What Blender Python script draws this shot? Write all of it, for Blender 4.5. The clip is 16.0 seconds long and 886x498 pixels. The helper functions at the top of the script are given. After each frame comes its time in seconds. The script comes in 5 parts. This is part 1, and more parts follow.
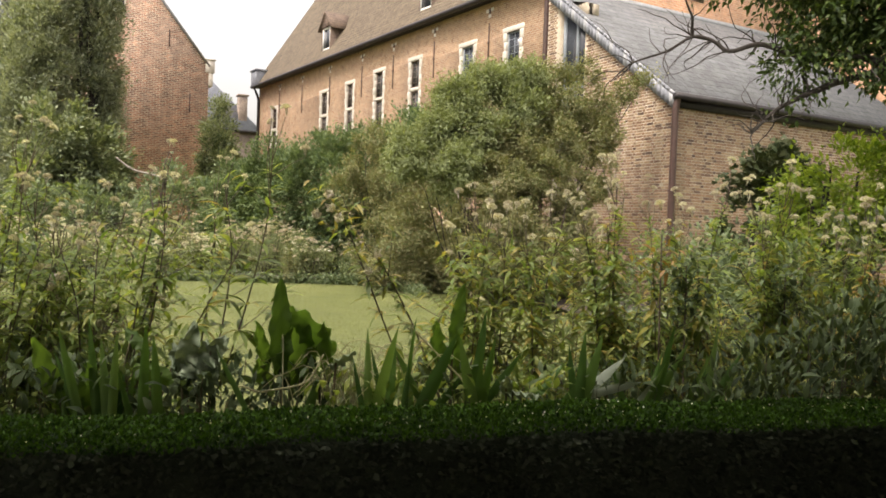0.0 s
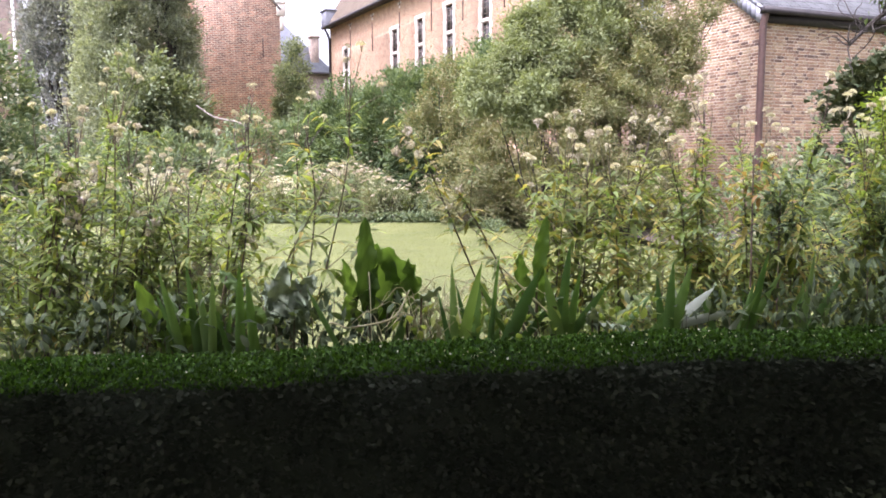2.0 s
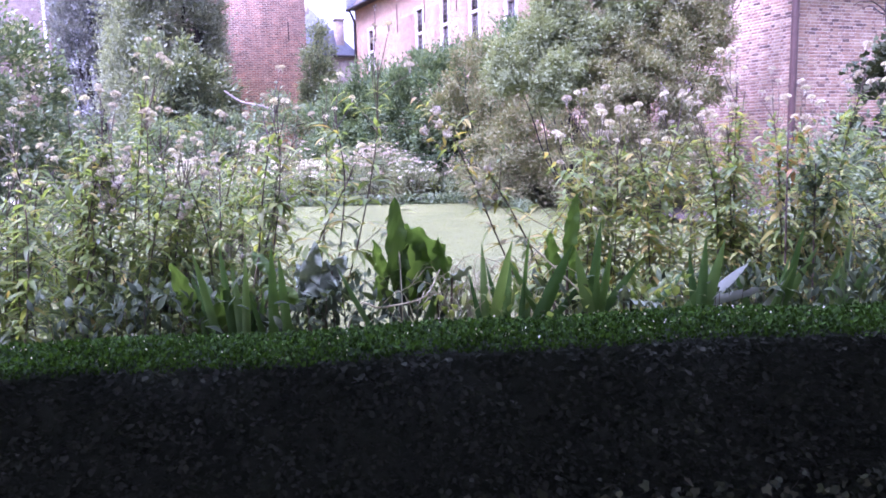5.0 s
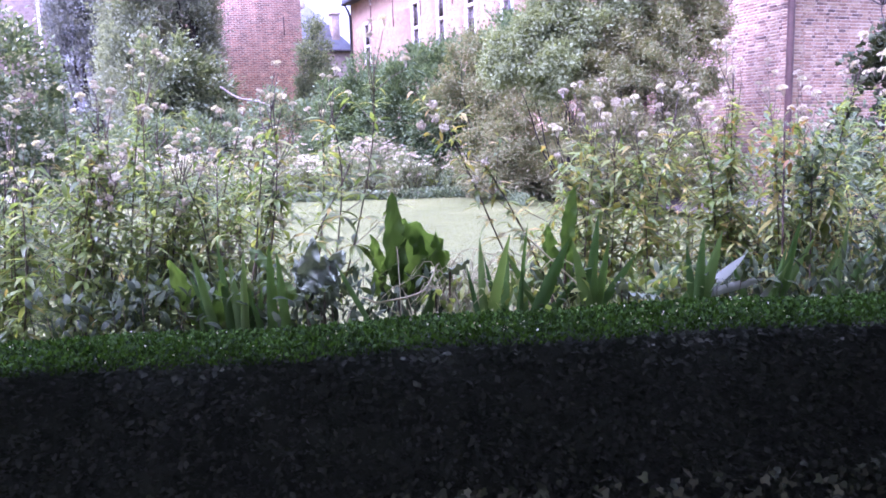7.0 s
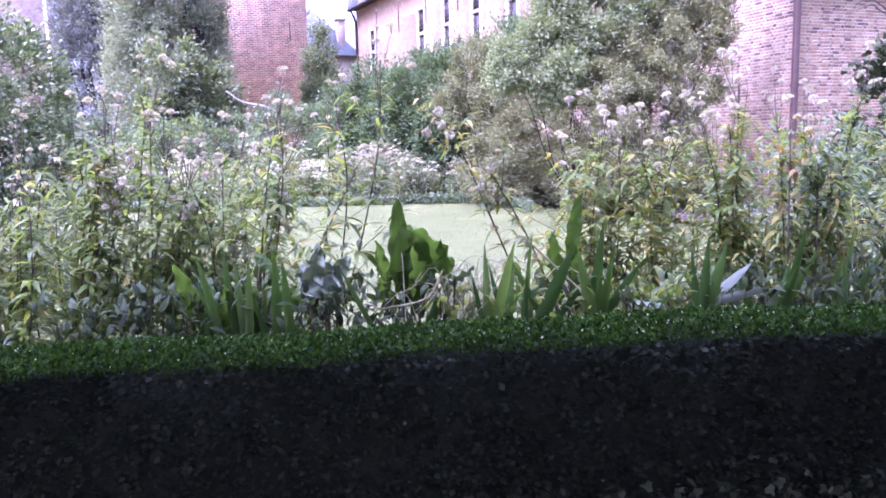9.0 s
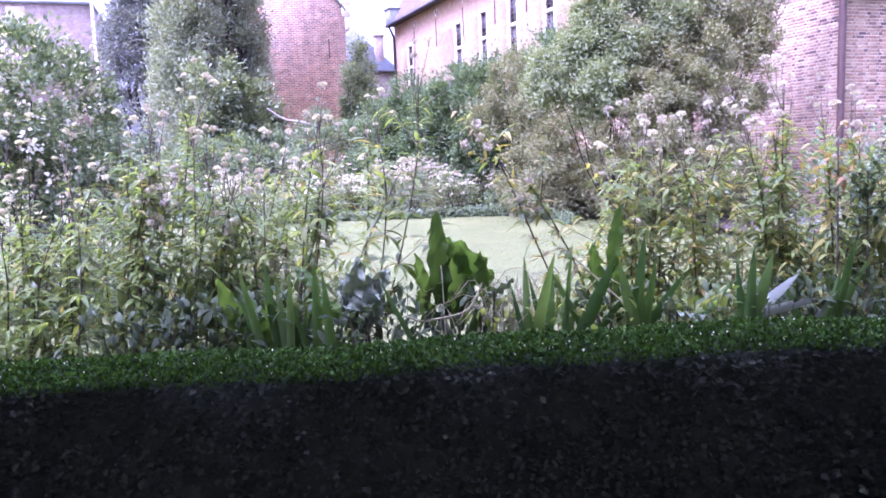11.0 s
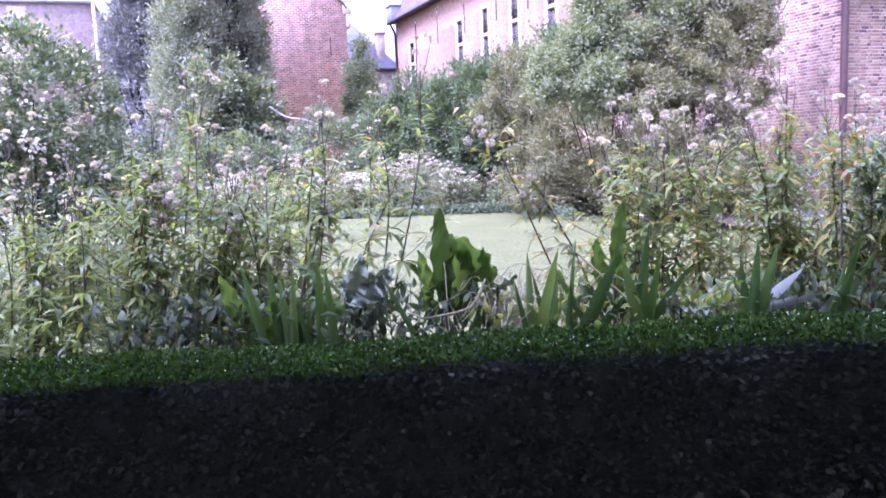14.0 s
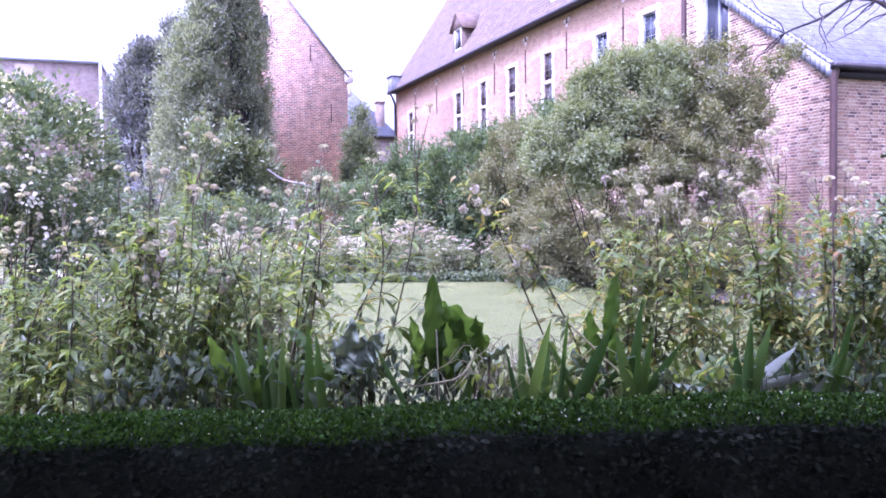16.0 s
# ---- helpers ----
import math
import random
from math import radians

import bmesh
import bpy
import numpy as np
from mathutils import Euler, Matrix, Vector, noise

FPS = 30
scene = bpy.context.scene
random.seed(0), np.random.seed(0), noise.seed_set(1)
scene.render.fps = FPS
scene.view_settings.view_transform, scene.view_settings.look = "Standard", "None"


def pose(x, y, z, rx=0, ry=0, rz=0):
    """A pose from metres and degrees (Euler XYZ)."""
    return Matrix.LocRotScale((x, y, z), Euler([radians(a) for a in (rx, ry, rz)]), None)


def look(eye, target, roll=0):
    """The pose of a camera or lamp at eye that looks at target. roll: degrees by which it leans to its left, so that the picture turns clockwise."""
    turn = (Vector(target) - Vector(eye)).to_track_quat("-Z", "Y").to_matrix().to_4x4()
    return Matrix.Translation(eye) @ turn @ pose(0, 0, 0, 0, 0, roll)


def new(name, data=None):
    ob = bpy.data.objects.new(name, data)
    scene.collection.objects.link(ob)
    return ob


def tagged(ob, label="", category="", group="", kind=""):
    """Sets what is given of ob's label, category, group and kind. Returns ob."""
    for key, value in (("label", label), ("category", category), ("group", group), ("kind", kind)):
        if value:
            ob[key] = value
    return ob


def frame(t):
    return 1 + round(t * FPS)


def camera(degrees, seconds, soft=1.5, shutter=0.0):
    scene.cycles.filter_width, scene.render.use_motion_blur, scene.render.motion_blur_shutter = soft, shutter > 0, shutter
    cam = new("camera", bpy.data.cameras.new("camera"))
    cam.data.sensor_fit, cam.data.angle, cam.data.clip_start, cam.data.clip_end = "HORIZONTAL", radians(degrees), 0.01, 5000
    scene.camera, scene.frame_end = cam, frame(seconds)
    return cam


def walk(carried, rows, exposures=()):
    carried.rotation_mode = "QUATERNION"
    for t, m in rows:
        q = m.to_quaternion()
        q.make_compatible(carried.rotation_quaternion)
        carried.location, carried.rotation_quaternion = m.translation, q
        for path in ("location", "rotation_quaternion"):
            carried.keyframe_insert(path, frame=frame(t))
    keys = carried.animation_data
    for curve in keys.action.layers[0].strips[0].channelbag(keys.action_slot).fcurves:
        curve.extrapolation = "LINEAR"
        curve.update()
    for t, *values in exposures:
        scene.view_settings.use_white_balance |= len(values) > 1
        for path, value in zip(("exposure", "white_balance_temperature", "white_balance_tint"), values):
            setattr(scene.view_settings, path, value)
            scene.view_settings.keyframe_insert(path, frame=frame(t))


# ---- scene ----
cam = camera(60.9, 16.0, soft=1.7)
PATH = [
    (0, (0.637, -0.233, 1.444), (-1.106, 0.746, 1.383), 2.0),
    (0.5, (0.632, -0.234, 1.444), (-1.115, 0.731, 1.327), 2.3),
    (1, (0.624, -0.234, 1.443), (-1.14, 0.693, 1.271), 2.3),
    (1.5, (0.627, -0.244, 1.439), (-1.166, 0.619, 1.239), 0.9),
    (2, (0.62, -0.244, 1.439), (-1.201, 0.549, 1.205), -0.4),
    (2.5, (0.617, -0.248, 1.437), (-1.219, 0.52, 1.24), -1.0),
    (3, (0.615, -0.252, 1.432), (-1.226, 0.499, 1.216), -1.0),
    (3.5, (0.621, -0.255, 1.429), (-1.227, 0.466, 1.173), -1.6),
    (4, (0.619, -0.251, 1.432), (-1.226, 0.466, 1.148), -1.2),
    (6.5, (0.62, -0.254, 1.431), (-1.22, 0.478, 1.153), -1.8),
    (7, (0.621, -0.252, 1.432), (-1.219, 0.474, 1.135), -1.9),
    (7.5, (0.619, -0.252, 1.434), (-1.222, 0.477, 1.153), -1.3),
    (8, (0.619, -0.251, 1.434), (-1.223, 0.477, 1.158), -0.8),
    (8.5, (0.62, -0.254, 1.433), (-1.222, 0.469, 1.147), -0.9),
    (9, (0.62, -0.256, 1.436), (-1.225, 0.462, 1.154), -1.5),
    (9.5, (0.62, -0.254, 1.434), (-1.243, 0.433, 1.194), -1.9),
    (12, (0.613, -0.255, 1.431), (-1.277, 0.346, 1.172), -2.4),
    (12.5, (0.613, -0.256, 1.428), (-1.277, 0.347, 1.173), -2.5),
    (13, (0.609, -0.253, 1.43), (-1.278, 0.349, 1.155), -2.8),
    (13.5, (0.607, -0.254, 1.43), (-1.277, 0.35, 1.139), -2.9),
    (14, (0.612, -0.255, 1.43), (-1.274, 0.361, 1.179), -2.7),
    (14.5, (0.606, -0.253, 1.43), (-1.283, 0.388, 1.278), -1.4),
    (15, (0.605, -0.253, 1.431), (-1.281, 0.403, 1.325), -0.7),
    (15.5, (0.613, -0.262, 1.428), (-1.274, 0.395, 1.337), -0.4),
    (16, (0.609, -0.256, 1.43), (-1.283, 0.387, 1.356), -0.8),
]
EXPOSURES = [
    (0.0, 1.3, 7000, 16), (0.5, 1.5, 7000, 16), (1.0, 1.7, 7000, 16), (1.5, 1.98, 6750, 18), (2.0, 2.14, 5800, 32), (2.5, 2.32, 5200, 44), (3.5, 2.34, 4820, 63),
    (9.5, 2.52, 4770, 64), (12.0, 2.52, 4770, 64), (14.0, 2.4, 4770, 64), (16.0, 2.23, 4780, 61),
]
walk(cam, [(t, look(eye, target, roll)) for t, eye, target, roll in PATH], EXPOSURES)

# ---- world and sun: bright overcast ----
SUN_AZ, SUN_EL = radians(285), radians(60)
world = bpy.data.worlds.new("overcast_sky")
scene.world = world
world.use_nodes = True
wn = world.node_tree
wn.nodes.clear()
sky = wn.nodes.new("ShaderNodeTexSky")
sky.sky_type, sky.sun_disc = "NISHITA", False
sky.sun_elevation, sky.sun_rotation = SUN_EL, radians(90) - SUN_AZ
sky.dust_density, sky.air_density = 6.0, 1.6
hsv = wn.nodes.new("ShaderNodeHueSaturation")
hsv.inputs["Saturation"].default_value = 0.22
bg = wn.nodes.new("ShaderNodeBackground")
bg.inputs["Strength"].default_value = 0.15
wo = wn.nodes.new("ShaderNodeOutputWorld")
wn.links.new(sky.outputs[0], hsv.inputs["Color"])
wn.links.new(hsv.outputs[0], bg.inputs["Color"])
wn.links.new(bg.outputs[0], wo.inputs["Surface"])
sun_data = bpy.data.lights.new("sun", "SUN")
sun_data.energy, sun_data.angle, sun_data.color = 0.9, radians(15), (1.0, 0.95, 0.87)
sun = new("sun", sun_data)
sun.matrix_world = look((0, 0, 0), (-math.cos(SUN_AZ) * math.cos(SUN_EL), -math.sin(SUN_AZ) * math.cos(SUN_EL), -math.sin(SUN_EL)))

rng = np.random.default_rng(11)


# ---- mesh helpers ----
def np_mesh(name, V, F, material):
    """A mesh from vertices (n, 3) and faces (m, k)."""
    V, F = np.asarray(V, np.float32), np.asarray(F, np.int32)
    me = bpy.data.meshes.new(name)
    me.vertices.add(len(V))
    me.vertices.foreach_set("co", V.ravel())
    me.loops.add(F.size)
    me.loops.foreach_set("vertex_index", F.ravel())
    me.polygons.add(len(F))
    me.polygons.foreach_set("loop_start", np.arange(0, F.size, F.shape[1], dtype=np.int32))
    me.update(calc_edges=True)
    me.materials.append(material)
    return me


def part(name, VF, material, parent=None, label="", kind="", smooth=False):
    """One mesh object under a thing, in the thing's own coordinates."""
    ob = new(name, np_mesh(name, VF[0], VF[1], material))
    if smooth:
        ob.data.shade_smooth()
    if parent is not None:
        ob.parent = parent
    return tagged(ob, label, kind=kind)


def thing(name, m, label, category, group="", kind=""):
    ob = new(name)
    ob.matrix_world = m
    ob.empty_display_size = 0.2
    return tagged(ob, label, category, group, kind)


def join(items):
    V, F, n = [], [], 0
    for v, f in items:
        V.append(np.asarray(v, float))
        F.append(np.asarray(f) + n)
        n += len(v)
    return np.concatenate(V), np.concatenate(F)


def box(x0, x1, y0, y1, z0, z1):
    V = [(x, y, z) for x in (x0, x1) for y in (y0, y1) for z in (z0, z1)]
    return np.array(V, float), np.array([(0, 1, 3, 2), (4, 6, 7, 5), (0, 4, 5, 1), (2, 3, 7, 6), (0, 2, 6, 4), (1, 5, 7, 3)])


def soft_box(x0, x1, y0, y1, z0, z1, c=0.01):
    """A box with chamfered edges on its four long sides and ends."""
    bm = bmesh.new()
    bmesh.ops.create_cube(bm, size=1.0)
    for v in bm.verts:
        v.co = ((x0, x1)[v.co.x > 0], (y0, y1)[v.co.y > 0], (z0, z1)[v.co.z > 0])
    bmesh.ops.bevel(bm, geom=bm.edges[:], offset=c, segments=1, affect="EDGES")
    bmesh.ops.triangulate(bm, faces=bm.faces[:])
    bm.verts.index_update()
    V = np.array([v.co[:] for v in bm.verts])
    F = np.array([[v.index for v in f.verts] for f in bm.faces])
    bm.free()
    return V, F


def panels(s0, s1, z0, z1, holes, y0, y1):
    """A wall of thickness y0..y1 with rectangular openings (s0, s1, z0, z1) that go through it."""
    ss = sorted({s0, s1, *[v for h in holes for v in h[:2]]})
    zs = sorted({z0, z1, *[v for h in holes for v in h[2:]]})
    n, m = len(ss), len(zs)
    V = [(s, y, z) for y in (y0, y1) for s in ss for z in zs]
    at = lambda k, i, j: k * n * m + i * m + j
    solid = lambda i, j: 0 <= i < n - 1 and 0 <= j < m - 1 and not any(h[0] <= ss[i] < h[1] and h[2] <= zs[j] < h[3] for h in holes)
    F = []
    for i in range(n - 1):
        for j in range(m - 1):
            if solid(i, j):
                F += [(at(0, i, j), at(0, i + 1, j), at(0, i + 1, j + 1), at(0, i, j + 1)), (at(1, i, j), at(1, i, j + 1), at(1, i + 1, j + 1), at(1, i + 1, j))]
                for di, dj, a, b in ((-1, 0, (0, 1), (0, 0)), (1, 0, (1, 0), (1, 1)), (0, -1, (0, 0), (1, 0)), (0, 1, (1, 1), (0, 1))):
                    if not solid(i + di, j + dj):
                        p, q = (i + a[0], j + a[1]), (i + b[0], j + b[1])
                        F.append((at(0, *p), at(0, *q), at(1, *q), at(1, *p)))
    return np.array(V, float), np.array(F)


def tube(points, radii, sides=6):
    """A tapered tube along a line of points."""
    P = np.array(points, float)
    rad = np.interp(np.linspace(0, 1, len(P)), np.linspace(0, 1, len(radii)), radii)
    T = np.gradient(P, axis=0)
    T /= np.linalg.norm(T, axis=1, keepdims=True) + 1e-9
    ref = np.where(np.abs(T[:, 2:3]) > 0.9, [[1.0, 0, 0]], [[0, 0, 1.0]])
    A = np.cross(T, ref)
    A /= np.linalg.norm(A, axis=1, keepdims=True) + 1e-9
    B = np.cross(T, A)
    ang = np.arange(sides) * 2 * np.pi / sides
    V = P[:, None] + rad[:, None, None] * (np.cos(ang)[None, :, None] * A[:, None] + np.sin(ang)[None, :, None] * B[:, None])
    F = []
    for i in range(len(P) - 1):
        for j in range(sides):
            k = (j + 1) % sides
            F.append((i * sides + j, i * sides + k, (i + 1) * sides + k, (i + 1) * sides + j))
    return V.reshape(-1, 3), np.array(F)


def smooth_line(points, n=4):
    """Points on a Catmull-Rom curve through the given ones."""
    P = [Vector(p) for p in points]
    P = [2 * P[0] - P[1]] + P + [2 * P[-1] - P[-2]]
    out = []
    for i in range(1, len(P) - 2):
        for j in range(n):
            t = j / n
            a, b, c, d = P[i - 1], P[i], P[i + 1], P[i + 2]
            out.append(0.5 * (2 * b + (c - a) * t + (2 * a - 5 * b + 4 * c - d) * t * t + (3 * b - a - 3 * c + d) * t**3))
    return [tuple(p) for p in out] + [tuple(P[-2])]


# leaf outlines: along +y, one metre long, facing +z
def leaf_fold(w, fold=0.12, droop=0.15):
    V = np.array([(0, 0, 0), (-w / 2, 0.42, fold * w * 2), (0, 0.45, 0), (w / 2, 0.42, fold * w * 2), (0, 1, -droop)])
    return V, np.array([(0, 2, 1), (0, 3, 2), (1, 2, 4), (2, 3, 4)])


def leaf_plain(w, droop=0.1):
    V = np.array([(0, 0, 0), (-w / 2, 0.5, 0.12 * w), (w / 2, 0.5, 0.12 * w), (0, 1, -droop)])
    return V, np.array([(0, 2, 3), (0, 3, 1)])


def leaf_ivy():
    V = np.array([(0, 0.1, 0), (-0.35, 0, 0.03), (-0.5, 0.42, -0.03), (-0.2, 0.55, 0.02), (0, 1, -0.08), (0.2, 0.55, 0.02), (0.5, 0.42, -0.03), (0.35, 0, 0.03)])
    return V, np.array([(0, 2, 1), (0, 3, 2), (0, 4, 3), (0, 5, 4), (0, 6, 5), (0, 7, 6)])


def unit(v):
    return v / (np.linalg.norm(v, axis=-1, keepdims=True) + 1e-9)


def scatter(template, pos, along, up, size):
    """Copies of a leaf at pos, pointing along, with its face towards up."""
    V, F = template
    y = unit(np.asarray(along, float))
    x = unit(np.cross(y, up))
    z = np.cross(x, y)
    R = np.stack([x, y, z], 1)
    W = np.einsum("vk,nkj->nvj", V, R) * np.asarray(size, float).reshape(-1, 1, 1) + np.asarray(pos, float)[:, None]
    G = F[None] + (np.arange(len(W)) * len(V))[:, None, None]
    return W.reshape(-1, 3), G.reshape(-1, F.shape[1])


def ball(n):
    return unit(rng.normal(size=(n, 3)))


def clumped(blobs, n, clump=0.25, clumps=60, shell=0.75):
    """Leaf places and outward ways for a crown made of ellipsoids (centre, radii): clumps near the surface, gaps between."""
    vol = np.array([np.prod(r) ** 0.67 for _, r in blobs])
    pos, out = [], []
    for (c, r), k in zip(blobs, (n * vol / vol.sum()).astype(int)):
        m = max(6, int(clumps * k / n))
        d = ball(m)
        depth = shell + (1.08 - shell) * rng.random(m) ** 0.7 + rng.normal(size=m) * 0.06
        cc = np.array(c) + d * depth[:, None] * np.array(r)
        pick = rng.integers(0, m, k)
        spread = clump * (0.6 + 0.8 * rng.random(m))[pick]
        p = cc[pick] + rng.normal(size=(k, 3)) * spread[:, None] * 0.55
        pos.append(p)
        out.append(unit((p - np.array(c)) / np.array(r) + 0.35 * (p - cc[pick]) / clump))
    return np.concatenate(pos), np.concatenate(out)


def foliage(pos, out, template, size, vary=0.3, rise=0.15, messy=0.7):
    """Leaves at pos that stand off along out with some disorder."""
    n = len(pos)
    along = unit(out + messy * ball(n) + np.array([0, 0, rise]))
    up = unit(out * 0.6 + np.array([0, 0, 0.9]) + 0.55 * ball(n))
    return scatter(template, pos, along, up, size * (1 - vary + 2 * vary * rng.random(n)))


# ---- materials ----
def base_mat(name, rough=0.7):
    m = bpy.data.materials.new(name)
    m.use_nodes = True
    nt = m.node_tree
    p = nt.nodes["Principled BSDF"]
    p.inputs["Roughness"].default_value = rough
    return m, nt, p


def ramp_node(nt, colours, lo=0.0, hi=1.0):
    r = nt.nodes.new("ShaderNodeValToRGB")
    while len(r.color_ramp.elements) < len(colours):
        r.color_ramp.elements.new(0.5)
    for i, (e, c) in enumerate(zip(r.color_ramp.elements, colours)):
        e.position, e.color = lo + (hi - lo) * i / (len(colours) - 1), (*c, 1)
    return r


def noise_node(nt, scale, detail=4, rough=0.6, coord="Object", stretch=None):
    tc = nt.nodes.new("ShaderNodeTexCoord")
    n = nt.nodes.new("ShaderNodeTexNoise")
    n.inputs["Scale"].default_value, n.inputs["Detail"].default_value, n.inputs["Roughness"].default_value = scale, detail, rough
    if stretch:
        mp = nt.nodes.new("ShaderNodeMapping")
        mp.inputs["Scale"].default_value = stretch
        nt.links.new(tc.outputs[coord], mp.inputs[0])
        nt.links.new(mp.outputs[0], n.inputs["Vector"])
    else:
        nt.links.new(tc.outputs[coord], n.inputs["Vector"])
    return n


def mix_rgb(nt, kind, fac, a, b):
    m = nt.nodes.new("ShaderNodeMix")
    m.data_type, m.blend_type = "RGBA", kind
    for sock, v in ((m.inputs[0], fac), (m.inputs[6], a), (m.inputs[7], b)):
        if isinstance(v, (int, float)):
            sock.default_value = v
        elif isinstance(v, tuple):
            sock.default_value = (*v, 1)
        else:
            nt.links.new(v, sock)
    return m.outputs[2]


def bump_to(nt, p, height, strength=0.3, dist=0.01):
    b = nt.nodes.new("ShaderNodeBump")
    b.inputs["Strength"].default_value, b.inputs["Distance"].default_value = strength, dist
    nt.links.new(height, b.inputs["Height"])
    nt.links.new(b.outputs[0], p.inputs["Normal"])


def plain_mat(name, c1, c2, rough=0.7, scale=6.0, bump=0.25, metal=0.0, stretch=None, dist=0.01):
    """Two colours mixed by coarse and fine noise, with relief."""
    m, nt, p = base_mat(name, rough)
    a, b = noise_node(nt, scale, 5, 0.65, stretch=stretch), noise_node(nt, scale * 9, 4, 0.7, stretch=stretch)
    r = ramp_node(nt, [c1, c2], 0.3, 0.7)
    nt.links.new(a.outputs[0], r.inputs[0])
    g = ramp_node(nt, [(0.7, 0.7, 0.7), (1.2, 1.2, 1.2)], 0.3, 0.7)
    nt.links.new(b.outputs[0], g.inputs[0])
    nt.links.new(mix_rgb(nt, "MULTIPLY", 0.8, r.outputs[0], g.outputs[0]), p.inputs["Base Color"])
    p.inputs["Metallic"].default_value = metal
    bump_to(nt, p, b.outputs[0], bump, dist)
    return m


def leaf_mat(name, colours, rough=0.5, through_light=0.35, vary=5.0, spec=0.4, single=False):
    """Leaf: colour by leaf, blotches, and light that shines through."""
    m, nt, p = base_mat(name, rough)
    p.inputs["Specular IOR Level"].default_value = spec
    geo = nt.nodes.new("ShaderNodeNewGeometry")
    r = ramp_node(nt, colours)
    n = noise_node(nt, vary, 3)
    add = nt.nodes.new("ShaderNodeMath")
    add.operation = "MULTIPLY_ADD"
    add.inputs[1].default_value, add.inputs[2].default_value = 0.9, -0.45
    nt.links.new(n.outputs[0], add.inputs[0])
    tot = nt.nodes.new("ShaderNodeMath")
    tot.operation = "ADD"
    if single:
        nt.links.new(nt.nodes.new("ShaderNodeObjectInfo").outputs["Random"], tot.inputs[0])
    else:
        nt.links.new(geo.outputs["Random Per Island"], tot.inputs[0])
    nt.links.new(add.outputs[0], tot.inputs[1])
    nt.links.new(tot.outputs[0], r.inputs[0])
    nt.links.new(r.outputs[0], p.inputs["Base Color"])
    tr = nt.nodes.new("ShaderNodeBsdfTranslucent")
    nt.links.new(mix_rgb(nt, "MULTIPLY", 1.0, r.outputs[0], (1.5, 1.5, 0.6)), tr.inputs["Color"])
    mx = nt.nodes.new("ShaderNodeMixShader")
    mx.inputs[0].default_value = through_light
    out = nt.nodes["Material Output"]
    nt.links.new(p.outputs[0], mx.inputs[1])
    nt.links.new(tr.outputs[0], mx.inputs[2])
    nt.links.new(mx.outputs[0], out.inputs["Surface"])
    return m


def brick_mat(name, axes, c1, c2, c3, mortar, row=0.066, width=0.2, patchy=1.0):
    """Courses of brick by the object's own coordinates; axes: which two run along and up the wall."""
    m, nt, p = base_mat(name, 0.9)
    tc = nt.nodes.new("ShaderNodeTexCoord")
    sep, com = nt.nodes.new("ShaderNodeSeparateXYZ"), nt.nodes.new("ShaderNodeCombineXYZ")
    nt.links.new(tc.outputs["Object"], sep.inputs[0])
    nt.links.new(sep.outputs[axes[0]], com.inputs[0])
    nt.links.new(sep.outputs[axes[1]], com.inputs[1])
    br = nt.nodes.new("ShaderNodeTexBrick")
    br.inputs["Scale"].default_value = 1.0
    br.inputs["Brick Width"].default_value, br.inputs["Row Height"].default_value = width, row
    br.inputs["Mortar Size"].default_value, br.inputs["Mortar Smooth"].default_value = 0.009 * patchy**1.3, 0.3
    br.inputs["Bias"].default_value = -0.1
    br.inputs["Color1"].default_value, br.inputs["Color2"].default_value = (*c1, 1), (*c2, 1)
    br.inputs["Mortar"].default_value = (*mortar, 1)
    wob = noise_node(nt, 2.2, 4, 0.7)
    sc, ad = nt.nodes.new("ShaderNodeVectorMath"), nt.nodes.new("ShaderNodeVectorMath")
    sc.operation, ad.operation = "SCALE", "ADD"
    sc.inputs["Scale"].default_value = 0.05 * patchy
    nt.links.new(wob.outputs["Color"], sc.inputs[0])
    nt.links.new(com.outputs[0], ad.inputs[0])
    nt.links.new(sc.outputs[0], ad.inputs[1])
    nt.links.new(ad.outputs[0], br.inputs["Vector"])
    big, mid = noise_node(nt, 0.6, 6, 0.75), noise_node(nt, 3.5 / patchy, 6, 0.8 if patchy == 1.0 else 0.9)
    g = ramp_node(nt, [(0.0, 0.0, 0.0), (0.15, 0.15, 0.15), (0.85, 0.85, 0.85)], 0.3, 0.72)
    nt.links.new(big.outputs[0], g.inputs[0])
    col = mix_rgb(nt, "MIX", g.outputs[0], br.outputs["Color"], c3)
    h = ramp_node(nt, [(0.5 / patchy, 0.48 / patchy, 0.5 / patchy), (0.95, 0.95, 0.95), (1.4 * patchy**0.5, 1.38 * patchy**0.5, 1.3 * patchy**0.5)], 0.3, 0.7)
    nt.links.new(mid.outputs[0], h.inputs[0])
    nt.links.new(mix_rgb(nt, "MULTIPLY", 0.75, col, h.outputs[0]), p.inputs["Base Color"])
    inv = nt.nodes.new("ShaderNodeMath")
    inv.operation = "MULTIPLY_ADD"
    inv.inputs[1].default_value, inv.inputs[2].default_value = -1.0, 1.0
    nt.links.new(br.outputs["Fac"], inv.inputs[0])
    bump_to(nt, p, inv.outputs[0], 0.6, 0.012)
    return m


def tile_mat(name, c1, c2, axes, row, width):
    """Rows of roof tiles or slates, with relief, by the object's own coordinates."""
    m = brick_mat(name, axes, c1, c2, tuple(0.5 * (a + b) for a, b in zip(c1, c2)), tuple(0.45 * v for v in c1), row, width)
    return m


